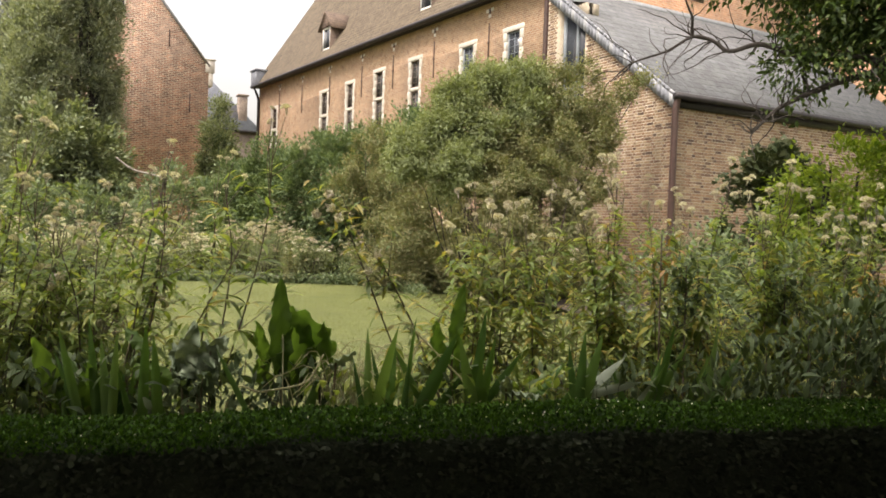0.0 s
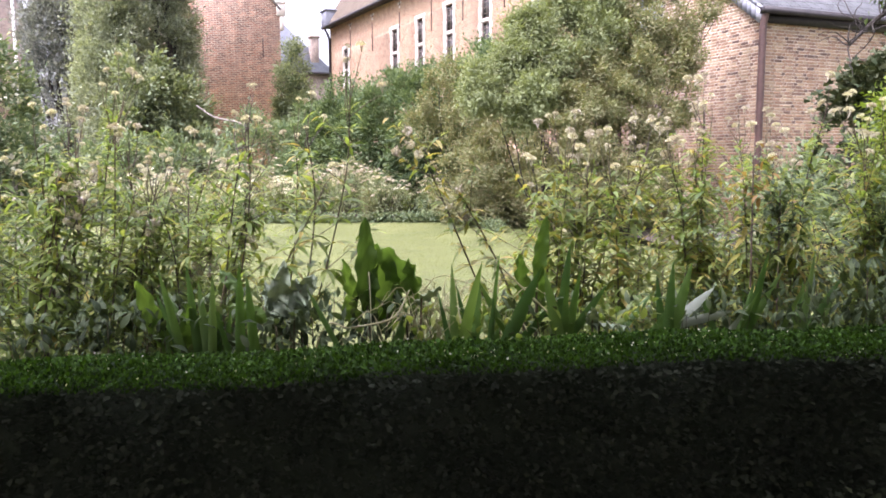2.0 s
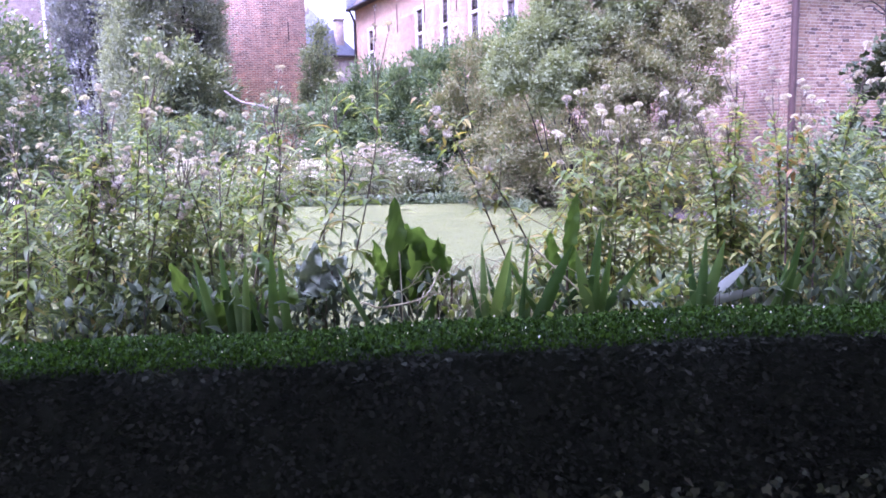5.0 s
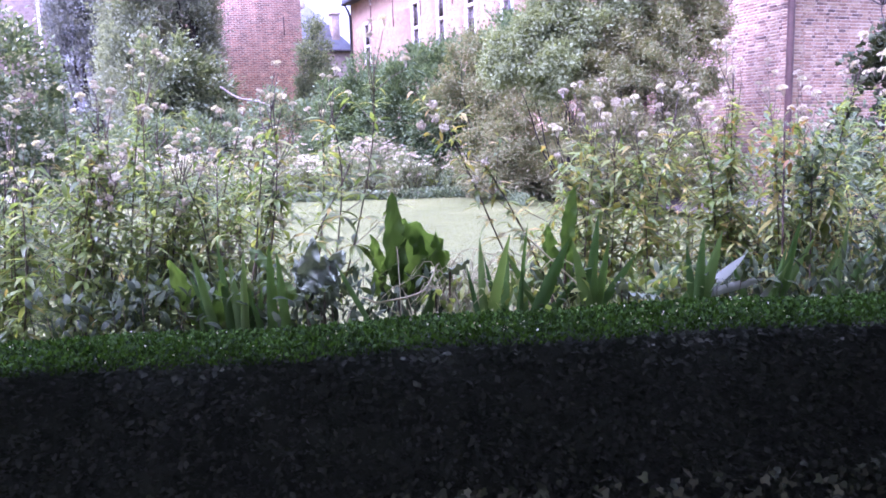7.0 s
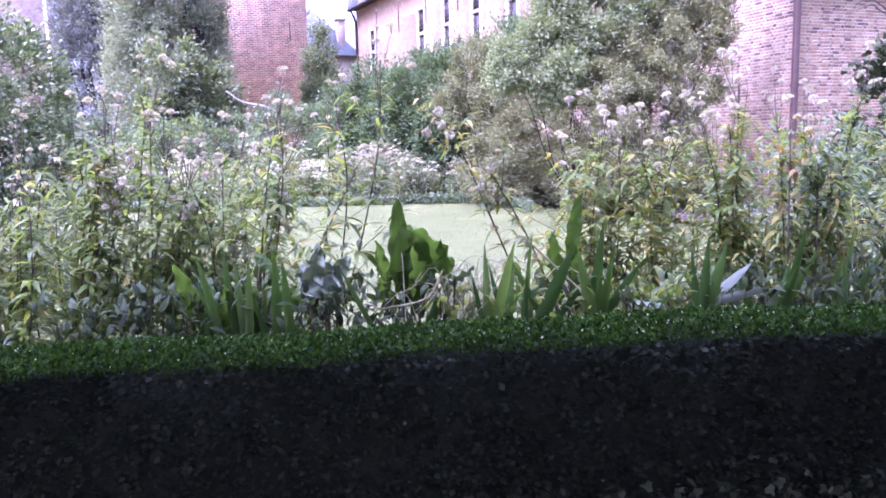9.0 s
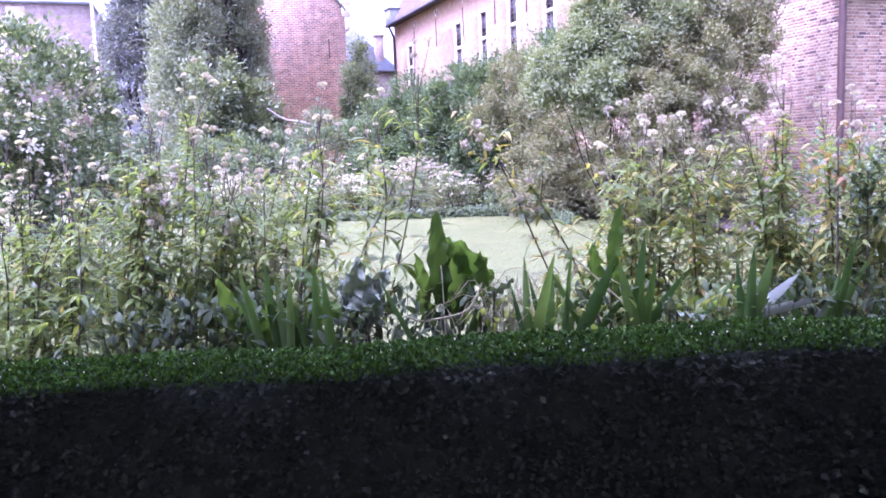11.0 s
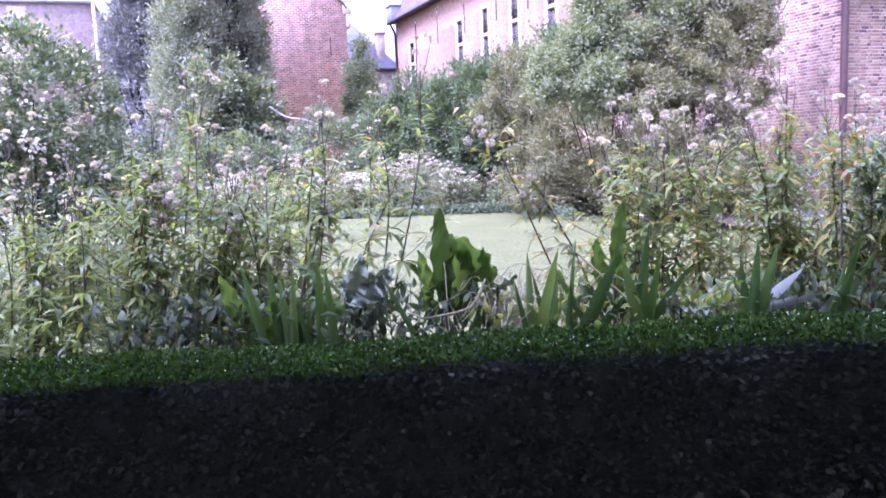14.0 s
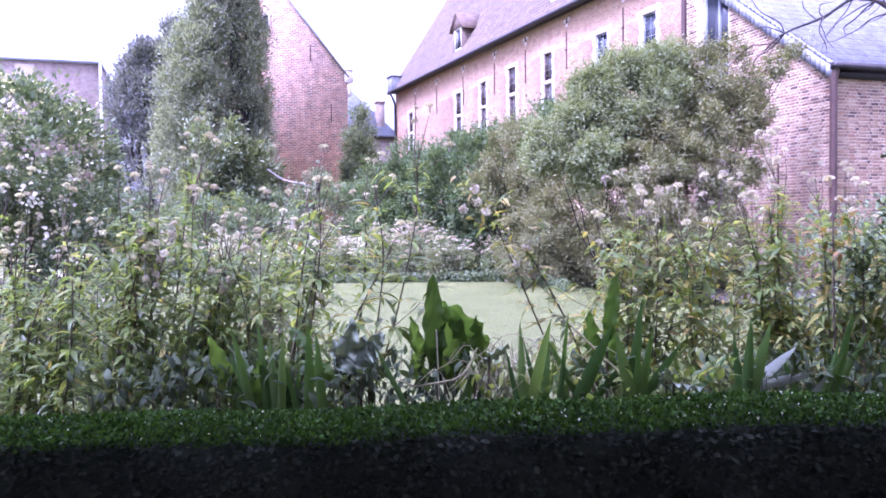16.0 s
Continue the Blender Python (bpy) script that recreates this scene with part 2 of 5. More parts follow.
def glass_mat(name, tint):
    m, nt, p = base_mat(name, 0.06)
    p.inputs["Base Color"].default_value = (*tint, 1)
    p.inputs["IOR"].default_value = 1.5
    n = noise_node(nt, 3.0, 2)
    bump_to(nt, p, n.outputs[0], 0.05, 0.01)
    return m


BRICK_HALL = brick_mat("hall_brick", "XZ", (0.385, 0.228, 0.138), (0.24, 0.132, 0.08), (0.405, 0.285, 0.18), (0.47, 0.395, 0.28))
BRICK_END = brick_mat("end_brick", "YZ", (0.50, 0.26, 0.14), (0.38, 0.18, 0.10), (0.46, 0.27, 0.16), (0.50, 0.40, 0.30))
BRICK_GABLE = brick_mat("gable_brick", "YZ", (0.40, 0.18, 0.105), (0.13, 0.065, 0.048), (0.40, 0.29, 0.22), (0.54, 0.46, 0.34), 0.085, 0.26, 1.6)
BRICK_FAR = brick_mat("far_brick", "YZ", (0.27, 0.205, 0.165), (0.21, 0.155, 0.125), (0.3, 0.24, 0.19), (0.36, 0.31, 0.25))
MORTAR = plain_mat("lime_mortar", (0.37, 0.31, 0.235), (0.47, 0.41, 0.31), 0.95, 4, 0.5)


def single_brick_mat():
    m, nt, p = base_mat("annex_brick", 0.9)
    info = nt.nodes.new("ShaderNodeObjectInfo")
    geo = nt.nodes.new("ShaderNodeNewGeometry")
    s = nt.nodes.new("ShaderNodeMath")
    s.operation = "ADD"
    nt.links.new(info.outputs["Random"], s.inputs[0])
    nt.links.new(geo.outputs["Random Per Island"], s.inputs[1])
    fr = nt.nodes.new("ShaderNodeMath")
    fr.operation = "FRACT"
    nt.links.new(s.outputs[0], fr.inputs[0])
    r = ramp_node(nt, [(0.10, 0.065, 0.048), (0.25, 0.15, 0.092), (0.32, 0.215, 0.13), (0.35, 0.26, 0.16), (0.20, 0.125, 0.082), (0.29, 0.18, 0.105)])
    nt.links.new(fr.outputs[0], r.inputs[0])
    n = noise_node(nt, 30, 4, 0.7)
    g = ramp_node(nt, [(0.65, 0.65, 0.65), (1.2, 1.2, 1.2)], 0.3, 0.7)
    nt.links.new(n.outputs[0], g.inputs[0])
    nt.links.new(mix_rgb(nt, "MULTIPLY", 0.9, r.outputs[0], g.outputs[0]), p.inputs["Base Color"])
    bump_to(nt, p, n.outputs[0], 0.5, 0.006)
    return m


ANNEX_BRICK = single_brick_mat()
STONE = plain_mat("white_limestone", (0.5, 0.46, 0.39), (0.66, 0.62, 0.54), 0.85, 5, 0.4)
ROOF_CLAY = tile_mat("clay_roof_tiles", (0.125, 0.098, 0.066), (0.17, 0.132, 0.09), "XZ", 0.14, 0.17)
ROOF_CLAY_Y = tile_mat("clay_roof_tiles_side", (0.14, 0.1, 0.075), (0.19, 0.135, 0.1), "XZ", 0.14, 0.17)
SLATE = tile_mat("grey_slate", (0.125, 0.13, 0.13), (0.16, 0.165, 0.17), "YZ", 0.17, 0.28)
SLATE_FAR = plain_mat("far_slate", (0.16, 0.17, 0.19), (0.24, 0.25, 0.27), 0.6, 2.0, 0.3)
LEAD = plain_mat("grey_lead", (0.26, 0.265, 0.27), (0.38, 0.385, 0.39), 0.5, 7, 0.3, metal=0.2)
ZINC_DARK = plain_mat("dark_gutter_metal", (0.018, 0.016, 0.016), (0.04, 0.034, 0.032), 0.5, 5, 0.2, metal=0.3)
PIPE_BROWN = plain_mat("brown_pipe_paint", (0.05, 0.026, 0.02), (0.085, 0.045, 0.034), 0.5, 6, 0.2)
IRON = plain_mat("wrought_iron", (0.05, 0.03, 0.025), (0.10, 0.055, 0.04), 0.7, 20, 0.4)
WHITE_PAINT = plain_mat("white_paint", (0.72, 0.71, 0.68), (0.82, 0.81, 0.78), 0.55, 4, 0.15)
WOOD_FRAME = plain_mat("oak_window_frame", (0.10, 0.065, 0.045), (0.17, 0.115, 0.08), 0.6, 8, 0.3)
SHUTTER = plain_mat("grey_blue_paint", (0.20, 0.23, 0.25), (0.28, 0.31, 0.33), 0.6, 5, 0.2)
PANE = glass_mat("window_glass", (0.075, 0.078, 0.075))
PANE_SKY = glass_mat("skylit_glass", (0.045, 0.05, 0.06))
# shade in the gaps between hedge leaves, put into a dark colour
HEDGE_CORE = plain_mat("hedge_gap_shade", (0.034, 0.048, 0.024), (0.048, 0.062, 0.034), 0.95, 30, 0.8)
SOIL = plain_mat("dark_soil", (0.035, 0.025, 0.018), (0.075, 0.055, 0.04), 0.95, 9, 0.8, dist=0.03)
# path out of view, pale so that it bounces light onto the hedge
PATH_MAT = plain_mat("pale_bounce_gravel", (0.4, 0.375, 0.33), (0.52, 0.49, 0.44), 0.95, 25, 0.8)
BARK = plain_mat("grey_bark", (0.025, 0.02, 0.016), (0.06, 0.05, 0.042), 0.95, 9, 0.9, stretch=(1, 1, 0.25), dist=0.02)
BARK_PALE = plain_mat("bleached_wood", (0.26, 0.22, 0.18), (0.38, 0.33, 0.28), 0.9, 6, 0.5)
# plaster of the added unseen walls and roof, lightened for bounce
BOUNCE_PLASTER = plain_mat("pale_bounce_plaster", (0.7, 0.68, 0.64), (0.8, 0.78, 0.74), 0.9, 2, 0.4)


def lawn_mat():
    m, nt, p = base_mat("lawn_turf", 0.9)
    a, b, c = noise_node(nt, 0.7, 5, 0.6), noise_node(nt, 9, 5, 0.7), noise_node(nt, 140, 3, 0.7)
    r = ramp_node(nt, [(0.095, 0.113, 0.026), (0.127, 0.145, 0.036), (0.165, 0.178, 0.052)], 0.3, 0.7)
    nt.links.new(a.outputs[0], r.inputs[0])
    g = ramp_node(nt, [(0.7, 0.72, 0.7), (1.2, 1.2, 1.1)], 0.3, 0.7)
    nt.links.new(b.outputs[0], g.inputs[0])
    h = ramp_node(nt, [(0.6, 0.6, 0.6), (1.3, 1.3, 1.3)], 0.3, 0.7)
    nt.links.new(c.outputs[0], h.inputs[0])
    col = mix_rgb(nt, "MULTIPLY", 0.8, r.outputs[0], g.outputs[0])
    nt.links.new(mix_rgb(nt, "MULTIPLY", 0.8, col, h.outputs[0]), p.inputs["Base Color"])
    bump_to(nt, p, c.outputs[0], 0.9, 0.02)
    return m


LAWN = lawn_mat()
GRASS = leaf_mat("grass_blade", [(0.09, 0.11, 0.026), (0.12, 0.14, 0.034), (0.15, 0.165, 0.05)], 0.8, 0.3)
BOX_LEAF = leaf_mat("box_leaf", [(0.011, 0.027, 0.003), (0.026, 0.062, 0.006), (0.055, 0.12, 0.013)], 0.6, 0.25, 8, 0.12)
# second box leaf for the hedge front, its flat shade put into the colour
SHADE_BOX_LEAF = leaf_mat("shade_box_leaf", [(0.052, 0.064, 0.042), (0.063, 0.075, 0.05), (0.076, 0.088, 0.06)], 0.9, 0.02, 8, 0.05)
BRONZE_LEAF = leaf_mat("dark_bronze_leaf", [(0.03, 0.045, 0.022), (0.055, 0.08, 0.036), (0.09, 0.12, 0.06)], 0.6, 0.25, 6, 0.15)
IVY_DARK = leaf_mat("ivy_leaf", [(0.03, 0.045, 0.018), (0.055, 0.07, 0.028), (0.085, 0.095, 0.045)], 0.6, 0.1, 5, 0.3)
AGRI_LEAF = leaf_mat("agrimony_leaf", [(0.085, 0.132, 0.034), (0.132, 0.187, 0.05), (0.18, 0.24, 0.066), (0.255, 0.285, 0.085)], 0.42, 0.48, 4, 0.5)
AGRI_YELLOW = leaf_mat("yellowing_leaf", [(0.17, 0.19, 0.04), (0.25, 0.24, 0.06), (0.32, 0.275, 0.08), (0.28, 0.21, 0.075)], 0.45, 0.42, 4)
STEM = plain_mat("green_brown_stem", (0.06, 0.065, 0.025), (0.12, 0.085, 0.045), 0.7, 12, 0.3)
STEM_DARK = plain_mat("dark_stem", (0.05, 0.035, 0.025), (0.10, 0.07, 0.05), 0.7, 12, 0.3)
FLUFF = leaf_mat("seed_fluff", [(0.4, 0.375, 0.325), (0.57, 0.54, 0.48), (0.76, 0.735, 0.67)], 0.9, 0.35, 60, 0.1)
FLUFF_MAUVE = leaf_mat("faded_mauve_flower", [(0.31, 0.275, 0.25), (0.46, 0.42, 0.39), (0.63, 0.59, 0.55)], 0.9, 0.35, 60, 0.1)
IRIS_LEAF = leaf_mat("iris_leaf", [(0.045, 0.1, 0.026), (0.08, 0.155, 0.036), (0.135, 0.215, 0.07)], 0.42, 0.35, 6, 0.5, True)
# paler copy of the iris leaf, with reflected light put into its colour
IRIS_SHEEN = leaf_mat("sheen_iris_leaf", [(0.16, 0.205, 0.15), (0.24, 0.285, 0.22), (0.33, 0.365, 0.3)], 0.6, 0.2, 6, 0.5)
DOCK_LEAF = leaf_mat("dock_leaf", [(0.06, 0.11, 0.025), (0.095, 0.17, 0.038), (0.15, 0.24, 0.055)], 0.45, 0.42, 9, 0.5, True)
FELT_LEAF = leaf_mat("grey_felted_leaf", [(0.09, 0.125, 0.08), (0.16, 0.205, 0.135), (0.27, 0.31, 0.225)], 0.8, 0.15, 45, 0.15)
STRAW = leaf_mat("dry_straw", [(0.24, 0.23, 0.12), (0.33, 0.32, 0.185), (0.42, 0.41, 0.26)], 0.7, 0.25)
RUST_LEAF = leaf_mat("rust_leaf", [(0.2, 0.11, 0.035), (0.25, 0.16, 0.05), (0.22, 0.19, 0.06)], 0.6, 0.35)
SHRUB_GREEN = leaf_mat("shrub_green", [(0.14, 0.168, 0.085), (0.205, 0.24, 0.125), (0.265, 0.295, 0.168)], 0.85, 0.35, 1.5, 0.15)
SHRUB_OLIVE = leaf_mat("shrub_olive", [(0.12, 0.14, 0.066), (0.18, 0.195, 0.098), (0.215, 0.215, 0.115), (0.22, 0.2, 0.112)], 0.8, 0.3, 1.2, 0.15)
SHRUB_DARK = leaf_mat("shrub_dark", [(0.09, 0.125, 0.07), (0.15, 0.195, 0.11), (0.24, 0.285, 0.17)], 0.75, 0.3, 1.5, 0.2)
SHRUBBERY = leaf_mat("shrubbery_leaf", [(0.06, 0.095, 0.045), (0.11, 0.155, 0.075), (0.18, 0.225, 0.12)], 0.7, 0.3, 1.5, 0.2)
IVY_PALE = leaf_mat("pale_ivy_leaf", [(0.1, 0.13, 0.07), (0.18, 0.215, 0.12), (0.28, 0.31, 0.19)], 0.6, 0.3, 1.5, 0.3)
SHRUB_YELLOW = leaf_mat("shrub_yellow_green", [(0.13, 0.208, 0.026), (0.221, 0.299, 0.039), (0.312, 0.377, 0.065)], 0.5, 0.4, 1.5)
CONIFER = leaf_mat("conifer_green", [(0.15, 0.175, 0.125), (0.25, 0.28, 0.2), (0.35, 0.375, 0.28)], 0.8, 0.3, 0.8, 0.15)
YEW = leaf_mat("dark_conifer", [(0.11, 0.12, 0.12), (0.2, 0.21, 0.205), (0.29, 0.3, 0.29)], 0.8, 0.2, 0.8, 0.15)
GREY_LEAF = leaf_mat("grey_green_leaf", [(0.13, 0.169, 0.078), (0.208, 0.247, 0.13), (0.286, 0.312, 0.182)], 0.65, 0.3, 2)
# white blossoms, and the glints painted on the hedge top
WHITE_PETAL_GLINT = leaf_mat("white_petal_and_glint", [(0.38, 0.36, 0.27), (0.54, 0.52, 0.41), (0.7, 0.68, 0.57)], 0.7, 0.3)
PINK_PETAL = leaf_mat("dusty_pink_petal", [(0.33, 0.27, 0.21), (0.44, 0.375, 0.3), (0.54, 0.48, 0.4)], 0.7, 0.3)
TREE_LEAF = leaf_mat("fruit_tree_leaf", [(0.025, 0.045, 0.012), (0.05, 0.085, 0.02), (0.1, 0.14, 0.035)], 0.5, 0.35, 2)
ID = Matrix.Identity(4)


# ---- ground ----
def ground_sheet():
    V = [(-1500, -1500, 0), (1500, -1500, 0), (1500, 1500, 0), (-1500, 1500, 0)]
    return part("ground", (V, [(0, 1, 2, 3)]), LAWN, label="green mown lawn that runs on to the distance", kind="structure")


ground_sheet()["category"] = "lawn"


def mound(name, outline, z, material, label, category):
    """A low bed of earth with a crumbled top, from an outline (x, y)."""
    bm = bmesh.new()
    vs = [bm.verts.new((x, y, 0.004)) for x, y in outline]
    f = bm.faces.new(vs)
    top = bmesh.ops.inset_region(bm, faces=[f], thickness=0.12)
    for v in f.verts:
        v.co.z = z
    bmesh.ops.triangulate(bm, faces=bm.faces[:])
    bmesh.ops.subdivide_edges(bm, edges=bm.edges[:], cuts=5, use_grid_fill=True)
    for v in bm.verts:
        v.co.z += 0.05 * noise.noise(v.co * 3.1) * min(1, v.co.z * 12)
    bmesh.ops.triangulate(bm, faces=bm.faces[:])
    bm.verts.index_update()
    VF = np.array([v.co[:] for v in bm.verts]), np.array([[v.index for v in f.verts] for f in bm.faces])
    bm.free()
    return tagged(part(name, VF, material, label=label, kind="structure", smooth=True), category=category)


# the near border runs along the hedge; HD is the hedge's direction, HN points away from the standing place
HD = np.array([0.275, 0.961])
HN = np.array([-0.961, 0.275])
H0 = np.array([-1.366, 0.407])


def by_hedge(a, b):
    """A place a metres along the hedge's front top edge and b metres behind it."""
    p = H0 + a * HD + b * HN
    return float(p[0]), float(p[1])


def along_hedge(a0, a1, b0, b1, z0, z1):
    """A block that lies parallel to the hedge."""
    V, F = box(a0, a1, b0, b1, z0, z1)
    P = H0 + V[:, :1] * HD + V[:, 1:2] * HN
    return np.c_[P, V[:, 2]], F


mound("soil_bed", [by_hedge(-4.5, 0.25), by_hedge(5.5, 0.25), by_hedge(5.5, 1.9), by_hedge(2, 1.75), by_hedge(-1, 1.85), by_hedge(-4.5, 1.8)],
      0.2, SOIL, "dark crumbly soil of the flower border behind the hedge", "flower bed")
mound("far_bed", [(-18.6, -5), (-18.3, 0), (-17.0, 3.2), (-15.8, 6.3), (-15.3, 7.6), (-13.2, 7.9), (-11.2, 7.8), (-8.0, 7.7), (-5.5, 7.0), (-2.0, 7.0), (-2, 12), (-9, 11.0), (-14, 11.2), (-22, 9), (-30, 5), (-31, -5)],
      0.12, SOIL, "dark soil of the far flower border along the lawn", "flower bed")
# unseen walls and roof, added to shade the hedge front and border
part("shade_end_wall", along_hedge(-6.2, -6, -3.3, -0.28, 0, 2.9), BOUNCE_PLASTER, label="unseen plain end wall added to keep light off the hedge front", kind="structure")["category"] = "wall"
part("shade_end_wall", along_hedge(6, 6.2, -3.3, -0.28, 0, 2.9), BOUNCE_PLASTER, label="unseen plain end wall added to keep light off the hedge front", kind="structure")["category"] = "wall"
part("path", along_hedge(-6, 6, -3.05, 0.05, -0.02, 0.012), PATH_MAT, label="unseen gravel path along the hedge, pale to bounce light", kind="structure")["category"] = "path"
part("bounce_back_wall", along_hedge(-6, 6, -3.3, -3.05, 0, 2.75), BOUNCE_PLASTER, label="unseen plain wall added behind the path, pale to bounce light", kind="structure")["category"] = "wall"
part("ceiling", along_hedge(-6, 6, -3.3, -0.2, 2.75, 2.9), BOUNCE_PLASTER, label="unseen plain roof added to shade the hedge front", kind="structure")["category"] = "ceiling"


# ---- the long brick hall ----
HALL = thing("brick_hall", pose(-42, 11.45, 0, 0, 0, math.degrees(math.atan(0.08))),
             "long old brick hall with stone-framed windows and a steep tiled roof", "building")
EAVE, LEN, DEPTH = 9.0, 27.0, 9.2
RIDGE = EAVE + DEPTH / 2 * 1.62
CROSS = [(2.05, 2.75, 5.1, 7.42), (8.36, 9.06, 5.24, 7.5), (11.05, 11.68, 5.24, 7.55), (13.68, 14.36, 5.36, 7.68), (16.5, 17.16, 5.4, 7.7)]
SQUARE = [(19.92, 20.62, 6.5, 7.63), (22.4, 23.08, 6.55, 7.68)]
part("front_wall", panels(0, LEN, 0, EAVE, CROSS + SQUARE, 0, 0.45), BRICK_HALL, HALL)
part("back_wall", box(0, LEN, DEPTH - 0.45, DEPTH, 0, EAVE), BRICK_HALL, HALL)


def gable_end(x0, x1, y0, y1, z0, apex):
    ym = (y0 + y1) / 2
    P = [(y0, 0), (y1, 0), (y1, z0), (ym, apex), (y0, z0)]
    V = [(x, y, z) for x in (x0, x1) for y, z in P]
    F = [(0, 4, 3), (0, 3, 2), (0, 2, 1), (5, 8, 9), (5, 7, 8), (5, 6, 7)]
    for i in range(5):
        j = (i + 1) % 5
        F += [(i, j, 5 + j), (i, 5 + j, 5 + i)]
    return np.array(V, float), np.array(F)


part("end_wall", gable_end(LEN - 0.45, LEN, 0.45, DEPTH - 0.45, EAVE, RIDGE - 0.8), BRICK_END, HALL, "orange-brown brick gable end")
part("end_wall", gable_end(0, 0.45, 0.45, DEPTH - 0.45, EAVE, RIDGE - 0.8), BRICK_HALL, HALL)


part("rear_wall", box(LEN - 0.45, LEN, DEPTH - 0.445, DEPTH + 16, 0, 10.5), BRICK_END, HALL, "orange-brown brick wall of the rear wing")


def slab(p0, p1, p2, p3, thick):
    """A roof plane through four corners, with thickness upwards."""
    V = [Vector(p) for p in (p0, p1, p2, p3)]
    n = (V[1] - V[0]).cross(V[3] - V[0]).normalized()
    if n.z < 0:
        n = -n
    W = [tuple(v) for v in V] + [tuple(v + n * thick) for v in V]
    return np.array(W), np.array([(0, 3, 2, 1), (4, 5, 6, 7), (0, 1, 5, 4), (1, 2, 6, 5), (2, 3, 7, 6), (3, 0, 4, 7)])


def tiled_slab(x0, x1, y0, z0, y1, z1, rows, lift=0.035):
    """A roof plane of overlapping tile courses that runs along x, each course a step proud of the next."""
    out = []
    for i in range(rows):
        a, b = i / rows, (i + 1) / rows
        ya, yb, za, zb = y0 + (y1 - y0) * a, y0 + (y1 - y0) * b, z0 + (z1 - z0) * a, z0 + (z1 - z0) * b
        V = [(x0, ya, za), (x1, ya, za), (x1, ya, za + lift * 1.6), (x0, ya, za + lift * 1.6), (x1, yb, zb + lift * 0.4), (x0, yb, zb + lift * 0.4)]
        out.append((np.array(V), np.array([(0, 1, 2, 3), (3, 2, 4, 5)])))
    return join(out)


part("roof_front", tiled_slab(-0.15, LEN + 0.1, -0.3, EAVE - 0.06, DEPTH / 2, RIDGE, 46), ROOF_CLAY, HALL, "weathered brown clay roof tiles", kind="stuff")
part("roof_back", slab((-0.15, DEPTH + 0.3, EAVE - 0.06), (LEN + 0.1, DEPTH + 0.3, EAVE - 0.06), (LEN + 0.1, DEPTH / 2, RIDGE), (-0.15, DEPTH / 2, RIDGE), 0.06), ROOF_CLAY, HALL)
part("gutter", tube([(x, -0.36, EAVE - 0.10) for x in np.linspace(-0.25, LEN - 2.3, 12)], [0.10], 8), ZINC_DARK, HALL, "dark metal gutter", smooth=True)
part("eave_board", box(-0.1, LEN - 2.3, -0.30, -0.003, EAVE - 0.16, EAVE - 0.07), ZINC_DARK, HALL)
part("downpipe", tube([(0.12, -0.38, EAVE - 0.15), (0.14, -0.2, EAVE - 0.5), (0.15, -0.1, EAVE - 0.8), (0.15, -0.1, 0)], [0.075], 8), ZINC_DARK, HALL, smooth=True)
part("kneeler", join([soft_box(-0.35, 0.5, -0.4, 0.45, EAVE - 0.1, EAVE + 0.75, 0.03), soft_box(-0.42, 0.56, -0.46, 0.5, EAVE + 0.75, EAVE + 0.85, 0.02)]), SLATE_FAR, HALL, "squared grey stone kneeler at the eaves")
for x, mat in ((24.42, PIPE_BROWN), (24.86, PIPE_BROWN)):
    part("downpipe", tube([(x, -0.11, EAVE - 0.2), (x, -0.11, 0)], [0.085], 8), mat, HALL, "brown rainwater pipe", smooth=True)


